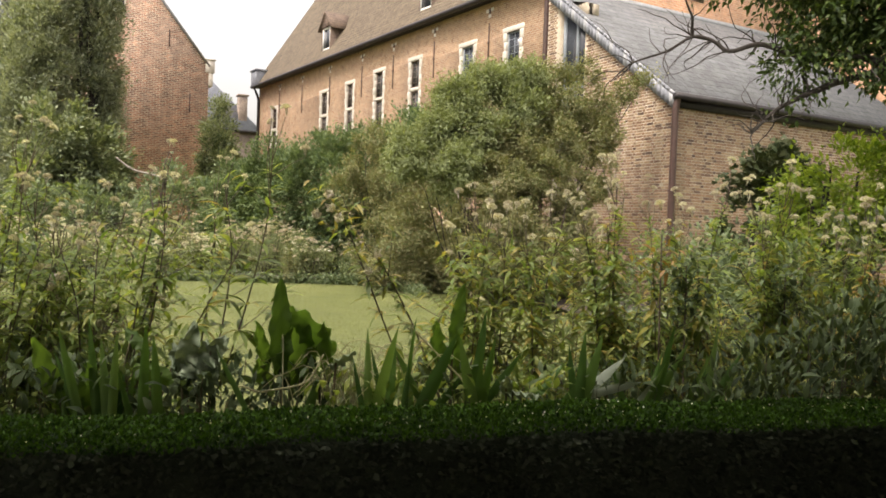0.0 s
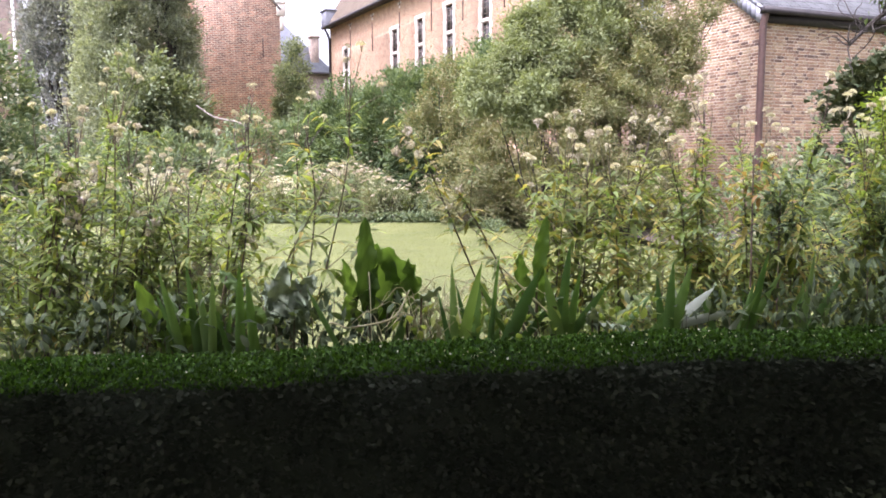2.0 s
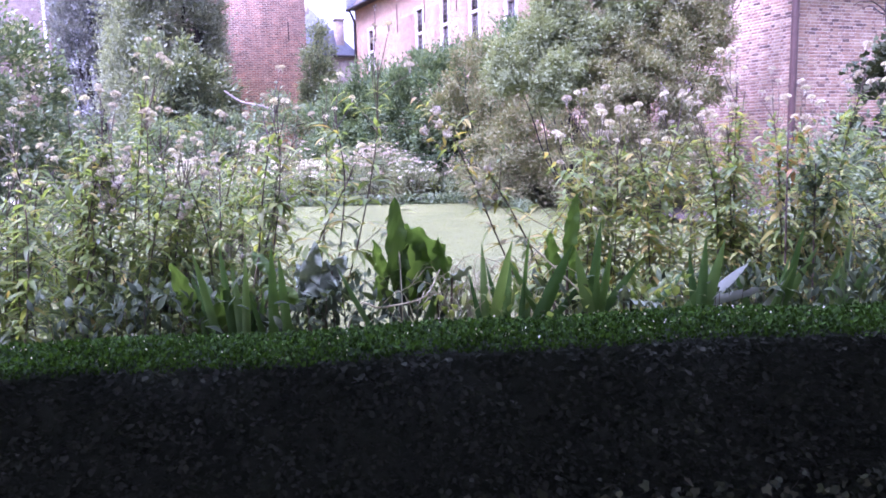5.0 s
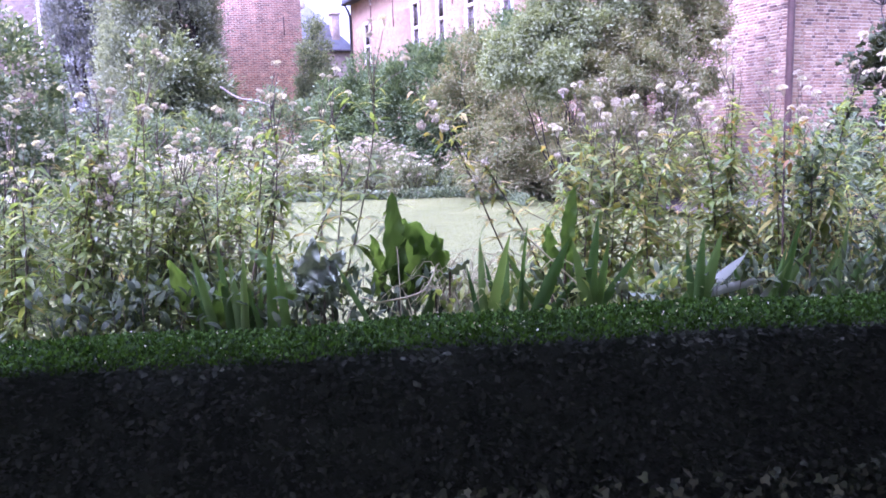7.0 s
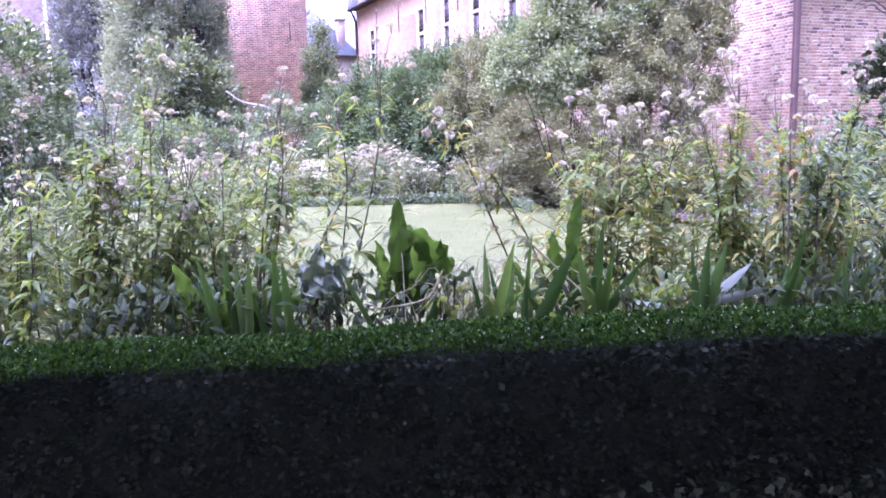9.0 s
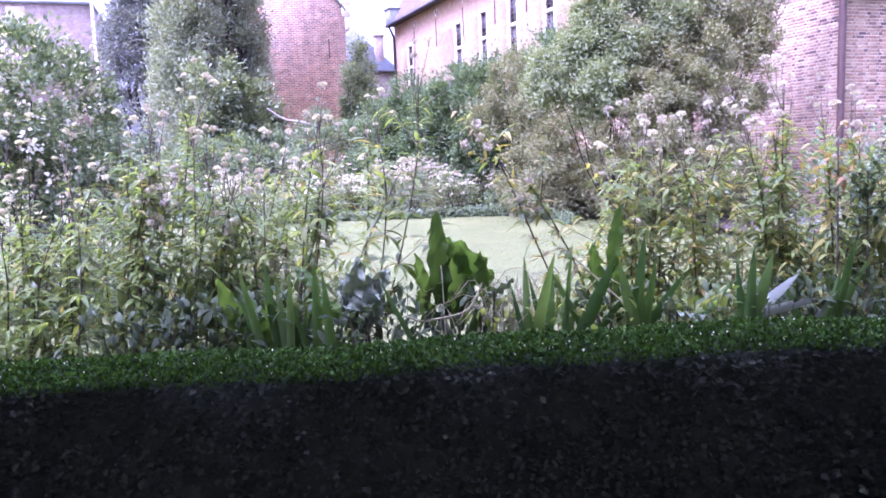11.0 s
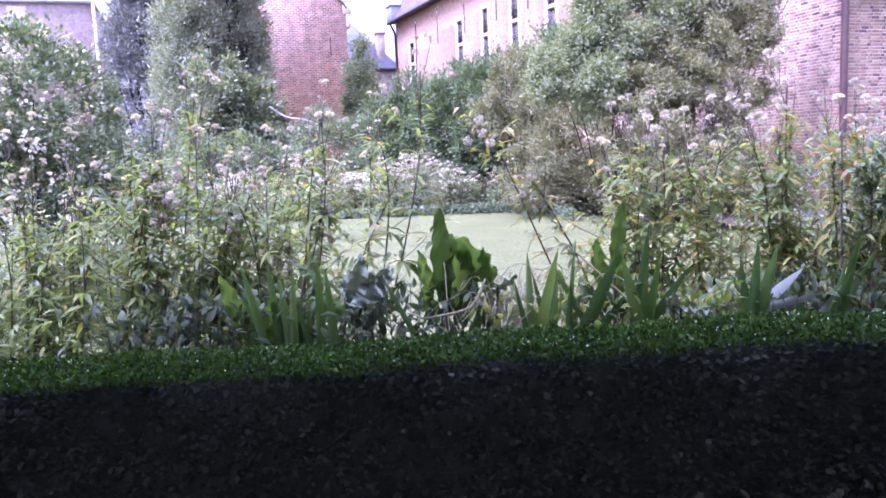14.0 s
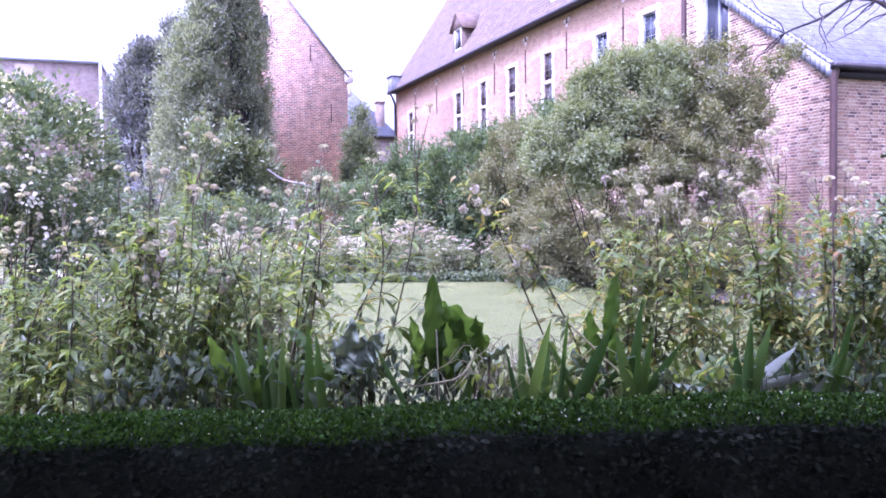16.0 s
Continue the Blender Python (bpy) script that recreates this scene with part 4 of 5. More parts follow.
shrub("grey_olive_shrub", (-11.4, 8.5, 0.1), [((-11.20, 7.52, 2.83), (0.50, 0.45, 0.45)), ((-11.20, 7.88, 3.19), (0.45, 0.41, 0.41)), ((-11.20, 8.36, 2.84), (0.50, 0.45, 0.45)), ((-11.20, 8.12, 2.32), (0.55, 0.50, 0.50)), ((-11.20, 7.28, 2.31), (0.50, 0.45, 0.45)), ((-11.28, 9.05, 3.92), (0.63, 0.54, 0.61)), ((-11.47, 8.96, 4.57), (0.22, 0.18, 0.32)), ((-11.61, 8.54, 4.54), (0.26, 0.22, 0.23)), ((-11.15, 9.84, 3.99), (0.48, 0.40, 0.49)), ((-10.97, 10.41, 4.27), (0.34, 0.29, 0.20)), ((-10.88, 10.67, 4.59), (0.23, 0.20, 0.15)), ((-10.97, 9.89, 3.32), (0.38, 0.33, 0.55)), ((-10.94, 8.79, 2.98), (0.78, 0.66, 0.65)), ((-10.92, 7.68, 2.30), (0.90, 0.77, 0.76)), ((-10.56, 8.67, 2.08), (0.62, 0.52, 0.71)), ((-10.75, 7.33, 1.49), (0.99, 0.84, 0.74)), ((-11.26, 9.55, 4.53), (0.30, 0.26, 0.23)), ((-10.43, 7.79, 0.91), (0.83, 0.71, 0.59)), ((-10.37, 8.75, 1.27), (0.50, 0.43, 0.70)), ((-10.76, 9.65, 2.41), (0.29, 0.24, 0.46)), ((-10.56, 6.97, 0.62), (0.68, 0.57, 0.39)), ((-11.49, 8.39, 3.35), (0.52, 0.45, 0.59)), ((-11.49, 8.77, 3.63), (0.48, 0.41, 0.54)), ((-11.13, 9.44, 3.38), (0.48, 0.40, 0.59)), ((-11.82, 8.55, 0.19), (0.99, 0.84, 0.49)), ((-11.31, 9.33, 0.30), (0.76, 0.65, 0.65))],
      130000, 0.058, SHRUB_OLIVE, PL, "large greyish olive shrub turning brown", "shrub", 0.15, 900, 0.2, 0.018, messy=1.0, stems=40)
shrub("light_green_shrub", (-12.2, 7.6, 0.1), [((-11.72, 6.96, 3.82), (0.44, 0.38, 0.38)), ((-11.69, 7.53, 4.26), (0.49, 0.41, 0.29)), ((-11.57, 8.27, 4.41), (0.48, 0.40, 0.32)), ((-11.74, 6.50, 3.22), (0.44, 0.37, 0.44)), ((-11.49, 7.23, 3.31), (0.57, 0.49, 0.50)), ((-11.88, 6.00, 2.75), (0.51, 0.44, 0.46)), ((-11.38, 6.69, 2.53), (0.61, 0.51, 0.52)), ((-11.36, 8.05, 3.74), (0.52, 0.44, 0.46)), ((-11.83, 6.67, 3.76), (0.21, 0.18, 0.27))],
      64000, 0.062, SHRUB_GREEN, PL, "fresh light green shrub among darker ones", "shrub", 0.15, 620, 0.3, 0.02, messy=1.0, stems=20)
shrub("brown_shrub", (-15.6, 7.2, 0.1), [((-15.43, 6.90, 3.45), (0.45, 0.38, 0.32)), ((-15.44, 6.76, 2.74), (0.65, 0.55, 0.55)), ((-14.80, 7.23, 2.18), (0.88, 0.75, 0.77)), ((-15.83, 6.48, 2.17), (0.55, 0.48, 0.64)), ((-13.86, 7.71, 1.65), (1.10, 0.93, 0.86)), ((-14.08, 7.00, 1.18), (0.97, 0.83, 0.61)), ((-13.22, 8.15, 1.04), (0.94, 0.81, 0.54)), ((-13.64, 7.31, 0.52), (0.84, 0.71, 0.48)), ((-14.27, 6.83, 0.69), (0.61, 0.52, 0.49)), ((-13.15, 7.84, 0.46), (0.71, 0.59, 0.41)), ((-14.22, 7.62, 0.36), (1.06, 0.90, 0.35)), ((-14.87, 6.96, 0.43), (0.76, 0.65, 0.38)), ((-13.59, 8.23, 0.33), (0.85, 0.72, 0.32))],
      70000, 0.062, SHRUB_OLIVE, PL, "twiggy brownish shrub at the edge of the lawn", "shrub", 0.16, 460, 0.35, 0.02, messy=1.0, stems=24)
shrub("dark_hedge_mass", (-18.8, 6.8, 0.1), [((-17.2, 7.7, 2.0), (1.3, 1.0, 1.9)), ((-18.6, 6.8, 1.9), (1.4, 1.1, 1.75)), ((-20.1, 6.1, 1.8), (1.4, 1.1, 1.6)), ((-21.5, 5.3, 1.7), (1.4, 1.0, 1.5)), ((-16.3, 8.5, 2.2), (1.2, 1.0, 2.0)), ((-19.3, 6.4, 1.85), (1.2, 1.0, 1.65)), ((-17.9, 7.3, 1.95), (1.1, 1.0, 1.8)), ((-20.8, 5.7, 1.75), (1.1, 1.0, 1.55))],
      120000, 0.095, SHRUBBERY, PL, "dense dark green shrubbery in front of the hall", "shrub", 0.22, 620, 0.8)
shrub("wall_ivy", (-6.5, 9.0, 0.1), [((-6.5, 8.9, 1.2), (0.5, 0.5, 1.3)), ((-6.3, 9.1, 2.05), (0.4, 0.4, 0.65))],
      7000, 0.09, IVY_DARK, leaf_ivy(), "upright dark ivy bush near the annex wall", "shrub", 0.16, 90, 0.7)
shrub("yellow_green_shrub", (-4.5, 7.8, 0.1), [((-4.5, 7.8, 1.9), (0.5, 0.55, 0.6)), ((-3.8, 8.3, 2.0), (0.7, 0.7, 0.65)), ((-4.85, 7.55, 1.85), (0.28, 0.3, 0.35))],
      11000, 0.075, SHRUB_YELLOW, FD, "bright yellow-green shrub beyond the border", "shrub", 0.17, 130, 0.65)
shrub("dark_undergrowth", (-5.0, 7.6, 0.05), [((-5.3, 7.6, 0.75), (1.2, 1.0, 0.8)), ((-3.8, 7.9, 0.8), (1.2, 0.9, 0.9)), ((-6.8, 7.6, 0.6), (1.0, 0.9, 0.7))],
      14000, 0.09, SHRUB_DARK, PL, "dark leafy undergrowth below the yellow shrub", "shrub", 0.2, 130, 0.65)
shrub("shade_shrub", (-25.0, -4.0, 0), [((-25, -3.6, 1.6), (2.0, 2.2, 1.8)), ((-22.5, -1.2, 1.1), (1.8, 1.6, 1.3)), ((-23.0, 1.6, 1.0), (1.9, 1.6, 1.2)), ((-24.0, 4.6, 1.3), (2.2, 1.8, 1.4)), ((-23.94, 3.76, 1.88), (0.83, 0.70, 1.10)), ((-23.95, 5.26, 1.69), (0.94, 0.80, 0.94))],
      36000, 0.11, SHRUB_DARK, PL, "bank of dark shrubs at the foot of the trees", "shrub", 0.28, 220, 0.7)

# pale dead bough leaning out of the ivy
BOUGH = thing("dead_bough", pose(-24.6, 2.2, 3.2), "bleached bare bough leaning out of the ivy", "branch")
part("bough", tube(smooth_line([(0.0, 0.1, 0.0), (0.1, 0.6, -0.35), (0.2, 1.25, -0.5), (0.25, 1.7, -0.75), (0.3, 2.2, -1.3), (0.3, 2.3, -3.1)], 4), [0.03, 0.05], 6), BARK_PALE, BOUGH, smooth=True)


# ---- flower border across the lawn ----
def perennial(x, y, h, r, leaf, petal, n, heads, label, size=0.06, upright=False):
    """A leafy mound on many stalks, with its flowers in small bunches over the top."""
    t = thing("border_perennial", pose(x, y, 0.1), label, "flowering plant", "plants of the far border")
    k = 16
    ends = np.c_[rng.normal(size=(k, 2)) * r * 0.5, h * (0.7 + 0.35 * rng.random(k))]
    part("stalk_tuft", join([tube([(ex * 0.3, ey * 0.3, 0), (ex * 0.7, ey * 0.7, ez * 0.55), (ex, ey, ez)], [0.009, 0.003], 4) for ex, ey, ez in ends]), STEM, t, kind="stuff")
    blobs = [((ex * 0.8, ey * 0.8, ez * (0.45 if not upright else 0.55)), (r * 0.3, r * 0.3, ez * 0.5)) for ex, ey, ez in ends[:7]]
    pos, out = clumped(blobs, n, 0.09, 90, 0.5)
    pos[:, 2] = np.abs(pos[:, 2])
    part("foliage", foliage(pos, out, NARROW if upright else PL, size, messy=0.9), leaf, t, kind="stuff")
    if heads:
        c = ends[rng.integers(0, k, heads)] * [1.05, 1.05, 1.0] + rng.normal(size=(heads, 3)) * [0.14, 0.14, 0.09]
        m = 14
        pos = np.repeat(c, m, axis=0) + rng.normal(size=(heads * m, 3)) * [0.028, 0.028, 0.014]
        part("blossom", foliage(pos, np.tile([[0, 0, 1.0]], (heads * m, 1)), leaf_plain(1.0), 0.034, messy=1.2), petal, t, kind="stuff")
    return t


EDGE = [(-18.35, -3.5), (-18.2, -0.5), (-17.1, 3.0), (-16.0, 5.8), (-15.3, 7.2), (-12.6, 6.8)]
for i in range(95):
    u = rng.random() * 4.3
    a, b = np.array(EDGE[int(u)]), np.array(EDGE[min(int(u) + 1, 5)])
    back = rng.random()
    p = a + (b - a) * (u - int(u)) + np.array([-1, 0.25]) * (0.3 + 2.6 * back)
    kind = rng.random()
    h = 0.35 + 0.35 * rng.random() + 0.75 * back * (0.6 + 0.5 * rng.random())
    if kind < 0.3:
        perennial(*p, h, 0.5, GREY_LEAF, WHITE_PETAL_GLINT, 1500, 34, "grey-green border aster covered in white flowers")
    elif kind < 0.48:
        perennial(*p, h + 0.35, 0.42, GREY_LEAF, PINK_PETAL, 1500, 26, "faded dusty pink border perennial", 0.07, True)
    elif kind < 0.62:
        perennial(*p, h * 0.6, 0.55, SHRUB_YELLOW, WHITE_PETAL_GLINT, 1500, 18, "low yellow-green border plant", 0.07)
    elif kind < 0.8:
        perennial(*p, h, 0.45, SHRUB_GREEN, PINK_PETAL, 1500, 8, "fresh green border perennial", 0.075)
    elif kind < 0.9:
        perennial(*p, h * 0.8, 0.5, SHRUB_DARK, WHITE_PETAL_GLINT, 1500, 4, "dark leafy border perennial", 0.09)
    else:
        perennial(*p, h + 0.2, 0.38, SHRUB_OLIVE, PINK_PETAL, 1300, 10, "brownish seed-laden border perennial", 0.06, True)


def edging():
    """Low dark plants and stones that edge the far bed."""
    t = thing("bed_edging", ID, "low dark leafy edging along the far bed", "edging plants", kind="stuff")
    P = []
    for a, b in zip(EDGE, EDGE[1:]):
        P.append(np.array(a) + np.outer(np.linspace(0, 1, 60), np.array(b) - np.array(a)))
    P = np.concatenate(P)
    n = 9000
    pos = np.c_[P[rng.integers(0, len(P), n)] + rng.normal(size=(n, 2)) * 0.07, 0.02 + 0.2 * rng.random(n) ** 1.5]
    part("edging_leaves", foliage(pos, unit(rng.normal(size=(n, 3)) + [0, 0, 0.6]), PL, 0.07), SHRUB_DARK, t)


edging()


# ---- old fruit tree whose boughs reach into view ----
TREE = thing("fruit_tree", pose(-2.3, 8.6, 0), "old fruit tree with crooked bare boughs and dark leaves", "tree")
T0 = np.array([-2.3, 8.6, 0])
UPPER = [(-2.4, 8.3, 2.6), (-3.0, 7.6, 3.05), (-3.71, 7.07, 3.18), (-4.0, 6.89, 3.29), (-4.25, 6.73, 3.25), (-4.5, 6.54, 3.37), (-4.67, 6.4, 3.44), (-4.88, 6.23, 3.38), (-5.01, 6.12, 3.5), (-5.16, 5.98, 3.55), (-5.35, 5.81, 3.41), (-5.59, 5.55, 3.29), (-5.72, 5.4, 3.12)]
LOWER = [(-2.35, 8.4, 2.4), (-3.0, 7.6, 2.95), (-3.58, 7.15, 3.11), (-3.82, 7.0, 3.08), (-4.07, 6.85, 3.01), (-4.27, 6.7, 2.91), (-4.48, 6.55, 2.78), (-4.6, 6.46, 2.64), (-4.68, 6.39, 2.52)]
part("trunk", tube(smooth_line([(0, 0, 0), (0.05, -0.1, 1.0), (-0.05, -0.2, 2.0), (0, -0.3, 3.0), (0.2, -0.1, 4.5)], 4), [0.2, 0.13], 10), BARK, TREE, smooth=True)
for line, r in ((UPPER, [0.06, 0.04, 0.03, 0.022, 0.015, 0.007]), (LOWER, [0.06, 0.045, 0.035, 0.028, 0.02, 0.012])):
    part("bough", tube(smooth_line(np.array(line) - T0, 4), r, 8), BARK, TREE, "crooked dark bough", smooth=True)


def twig(start, way, length, r):
    p, d, out = np.array(start, float) - T0, np.array(way, float), []
    for _ in range(7):
        out.append(p)
        d = unit(d + rng.normal(size=3) * 0.35)
        p = p + d * length / 6
    return tube(smooth_line(out, 2), [r, r * 0.3], 5)


twigs = []
for i in list(range(4, 12)):
    for _ in range(5):
        twigs.append(twig(UPPER[i], (-0.5 + rng.normal() * 0.4, -0.4, rng.normal() * 0.6), 0.35 + 0.4 * rng.random(), 0.008))
for i in range(3, 9):
    for _ in range(5):
        twigs.append(twig(LOWER[i], (-0.2 + rng.normal() * 0.5, -0.3, 0.2 + rng.normal() * 0.6), 0.3 + 0.4 * rng.random(), 0.008))
twigs.append(twig((-5.16, 5.98, 3.55), (0.1, 0, 1), 0.6, 0.02))
twigs.append(twig((-4.27, 6.7, 2.91), (-0.4, -0.2, 0.7), 0.6, 0.016))
part("twig_spray", join(twigs), BARK, TREE, "fine bare twigs", "stuff")
CROWN = [((-3.9, 7.0, 3.95), (0.55, 0.5, 0.42)), ((-4.45, 6.6, 4.05), (0.45, 0.4, 0.35)), ((-3.5, 7.4, 3.6), (0.5, 0.5, 0.5)), ((-3.4, 7.5, 4.3), (0.9, 0.8, 0.6)), ((-4.4, 6.65, 3.2), (0.28, 0.25, 0.28)),
         ((-3.9, 6.95, 3.3), (0.4, 0.35, 0.3)), ((-2.6, 8.2, 4.6), (1.6, 1.4, 1.2)), ((-1.6, 7.2, 4.6), (1.5, 1.5, 0.9)), ((-4.7, 6.45, 4.45), (0.7, 0.6, 0.5)), ((-4.0, 6.95, 4.3), (0.8, 0.7, 0.5)), ((-3.45, 7.3, 3.9), (0.6, 0.6, 0.6)), ((-3.3, 7.6, 3.1), (0.35, 0.4, 0.3)), ((-4.1, 6.85, 3.6), (0.5, 0.45, 0.35)), ((-3.75, 7.1, 3.7), (0.5, 0.45, 0.4))]
pos, out = clumped([(np.array(c) - T0, r) for c, r in CROWN], 56000, 0.17, 620, 0.3)
part("crown", foliage(pos, out, FD, 0.075, rise=-0.2, messy=0.9), TREE_LEAF, TREE)

# ---- clipped box hedge with ivy at its foot ----
HEDGE = thing("box_hedge", ID, "clipped box hedge, dark in front, with ivy climbing its foot", "hedge")
HTOP, HW = 0.858, 0.28


def hedge_point(a, b, z):
    return np.c_[H0[0] + a * HD[0] + b * HN[0], H0[1] + a * HD[1] + b * HN[1], z]


# closed dark sheet behind the leaves, standing for the shade in their gaps
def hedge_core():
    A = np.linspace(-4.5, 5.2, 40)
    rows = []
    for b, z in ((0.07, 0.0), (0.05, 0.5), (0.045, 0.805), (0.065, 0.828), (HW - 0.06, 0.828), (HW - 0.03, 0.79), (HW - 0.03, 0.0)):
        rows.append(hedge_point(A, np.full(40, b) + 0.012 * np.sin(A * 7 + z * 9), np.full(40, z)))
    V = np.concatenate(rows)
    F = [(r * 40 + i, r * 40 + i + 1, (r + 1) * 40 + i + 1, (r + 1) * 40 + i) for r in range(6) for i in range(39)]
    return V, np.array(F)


part("gap_shade_core", hedge_core(), HEDGE_CORE, HEDGE, "dark sheet inside the hedge that stands for shaded gaps between leaves")
n = 84000
a, b = rng.random(n) * 9.6 - 4.4, rng.random(n) * (HW + 0.03) - 0.015
wave = 0.007 * np.sin(a * 2.3) + 0.005 * np.sin(a * 7.1 + 1)
z = HTOP + wave - 0.024 + 0.026 * rng.random(n) - 0.012 * np.minimum(1.2, (np.abs(b - HW / 2) / (HW / 2)) ** 6)
part("top_leaves", foliage(hedge_point(a, b, z), unit(rng.normal(size=(n, 3)) * [0.6, 0.6, 0.3] + [0, 0, 0.9]), leaf_plain(0.62), 0.016, messy=0.5), BOX_LEAF, HEDGE, "small glossy green box leaves")
# tiny pale flecks that stand for glints of light on the leaves
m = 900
part("glint_flecks", foliage(hedge_point(a[:m], b[:m], z[:m] + 0.012), np.tile([[0, 0, 1.0]], (m, 1)), leaf_plain(0.8), 0.008, messy=0.8), WHITE_PETAL_GLINT, HEDGE, "pale flecks painted as glints on the hedge top")
n = 52000
a, z = rng.random(n) * 9.6 - 4.4, 0.03 + (HTOP - 0.06) * rng.random(n) ** 0.8
face = np.array([-HN[0], -HN[1], 0.15])
part("front_leaves", foliage(hedge_point(a, 0.055 * rng.random(n) + 0.012 * np.sin(a * 9 + z * 5), z), unit(rng.normal(size=(n, 3)) * 0.4 + face), leaf_plain(0.7), 0.024, messy=0.35), SHADE_BOX_LEAF, HEDGE, "dull box leaves, coloured for the even shade of the hedge front")
n = 5200
a, z = rng.random(n) * 9.6 - 4.4, 0.42 * rng.random(n) ** 1.4
part("ivy_leaves", scatter(leaf_ivy(), hedge_point(a, -0.02 - 0.05 * rng.random(n), z), unit(rng.normal(size=(n, 3)) * [0.5, 0.5, 0.3] + [0, 0, -0.5]), unit(rng.normal(size=(n, 3)) * 0.35 + face), 0.018 + 0.024 * rng.random(n)), IVY_DARK, HEDGE, "lobed ivy leaves")


# ---- hemp agrimony: tall leafy stems with fluffy faded heads ----
def flower_cap(kind):
    """A domed head of many small tufts."""
    n = 300
    d = ball(n)
    d[:, 2] = np.abs(d[:, 2]) * 0.7 + 0.15
    d = unit(d)
    r = 0.028 * (0.75 + 0.35 * rng.random(n))
    pos = d * r[:, None] * [1.0, 1.0, 0.85]
    if kind == 1:
        pos = pos * [0.8, 0.8, 1.5] - [0, 0, 0.02]
    tufts = scatter(leaf_plain(0.55), pos, d + 0.4 * ball(n), ball(n), 0.009 + 0.007 * rng.random(n))
    m = 9
    rays = join([tube([(0, 0, -0.05), tuple(p * 0.9)], [0.0015, 0.001], 3) for p in pos[:m]])
    rays = rays[0], np.concatenate([rays[1][:, [0, 1, 2]], rays[1][:, [0, 2, 3]]])
    return join([tufts, rays])


CAPS = [np_mesh("flower_head", *flower_cap(k // 4), FLUFF if k % 4 < 2 else FLUFF_MAUVE) for k in range(8)]


def lance(w):
    """A lance-shaped leaf, arched, with its midrib sunk."""
    V, F = [], []
    for i, (y, k) in enumerate(((0, 0.1), (0.2, 0.75), (0.45, 1.0), (0.72, 0.6), (1.0, 0.02))):
        z = 0.2 * y - 0.45 * y * y
        V += [(-k * w / 2, y, z + 0.03 * k), (0, y, z), (k * w / 2, y, z + 0.03 * k)]
        if i:
            q = 3 * i
            F += [(q - 3, q - 2, q + 1), (q - 3, q + 1, q), (q - 2, q - 1, q + 2), (q - 2, q + 2, q + 1)]
    return np.array(V), np.array(F)


LANCE = lance(0.25)


def agrimony(top, lean=(0, 0), heads=4, leafy=1.0, mat=AGRI_LEAF, yellow=0.35, drooping=False, leaf=0.088):
    """One stem from the bed to its heads; lean: how far its foot stands from below its top."""
    top = np.array(top, float)
    foot = np.array([top[0] + lean[0], top[1] + lean[1], 0.18])
    t = thing("hemp_agrimony", pose(*foot), "tall hemp agrimony with narrow green leaves and fluffy faded heads", "flowering plant", "border hemp agrimony")
    rel = top - foot
    L = np.linalg.norm(rel)
    bow = rng.normal(size=3) * [0.07, 0.09, 0]
    line = [np.zeros(3), rel * 0.35 + bow, rel * 0.7 + bow * 0.8, rel * 0.93]
    if drooping:
        line[-1] = rel * 0.9 + [0, 0, 0.06]
        line.append(rel + [0.0, 0.0, -0.02])
    C = np.array(smooth_line(line, 8))
    stems = [tube(C, [0.0045, 0.002], 5)]
    at = lambda f: np.array([np.interp(f, np.linspace(0, 1, len(C)), C[:, i]) for i in range(3)])
    # heads on short branches near the top
    for k in range(heads):
        f0 = 0.93 - 0.13 * rng.random() * (k > 0)
        s = at(f0)
        w = unit(np.array([rng.normal(), rng.normal(), 0]))
        e = rel + (w * (0.025 + 0.05 * rng.random()) * (k > 0)) + [0, 0, -0.15 * rng.random() * (k > 0)]
        stems.append(tube([s, (s + e) / 2 + w * 0.012, e - [0, 0, 0.03]], [0.002, 0.0012], 4))
        h = new("flower_head", CAPS[rng.integers(0, 4) + (4 if drooping else 0)])
        h.parent = t
        tilt = 140 if drooping else 0
        h.matrix_basis = pose(*e, tilt + rng.normal() * 16, rng.normal() * 16, rng.random() * 360) @ Matrix.Scale((0.3 if foot[1] < 0.9 else 0.36) + 0.24 * rng.random(), 4)
    # leaves in crossed pairs, three-fingered
    P, A, S, Yw = [], [], [], []
    f, turn = 0.12, rng.random() * 6
    while f < 0.92:
        for sgn in (0, math.pi):
            ang = turn + sgn + rng.normal() * 0.35
            for off in (-0.6, 0, 0.6):
                if rng.random() < 0.12:
                    continue
                P.append(at(f))
                A.append((math.cos(ang + off), math.sin(ang + off), 0.35 - 0.8 * (1 - f) + rng.normal() * 0.4))
                big = leaf * (1.15 - 0.75 * max(0, f - 0.55) / 0.45) * (0.7 + 0.5 * rng.random()) * (1 if off == 0 else 0.8)
                S.append(big)
                Yw.append(rng.random() < yellow * (1.5 - 1.3 * f))
        # side branch with leaves of its own
        if rng.random() < 0.5 and 0.25 < f < 0.8:
            ang = turn + rng.random() * 6
            way = np.array([math.cos(ang), math.sin(ang), 0.55 + 0.5 * rng.random()]) * (0.08 + 0.14 * rng.random())
            p0 = at(f)
            stems.append(tube([p0, p0 + way * 0.5 + [0, 0, -0.008], p0 + way], [0.002, 0.001], 3))
            for q in range(9):
                a2 = rng.random() * 6.3
                P.append(p0 + way * (0.35 + 0.65 * rng.random()))
                A.append((math.cos(a2) + 1.2 * way[0] / 0.15, math.sin(a2) + 1.2 * way[1] / 0.15, rng.normal() * 0.45))
                S.append(leaf * (0.4 + 0.45 * rng.random()))
                Yw.append(rng.random() < yellow * 0.6)
        turn += 1.57 + rng.normal() * 0.2
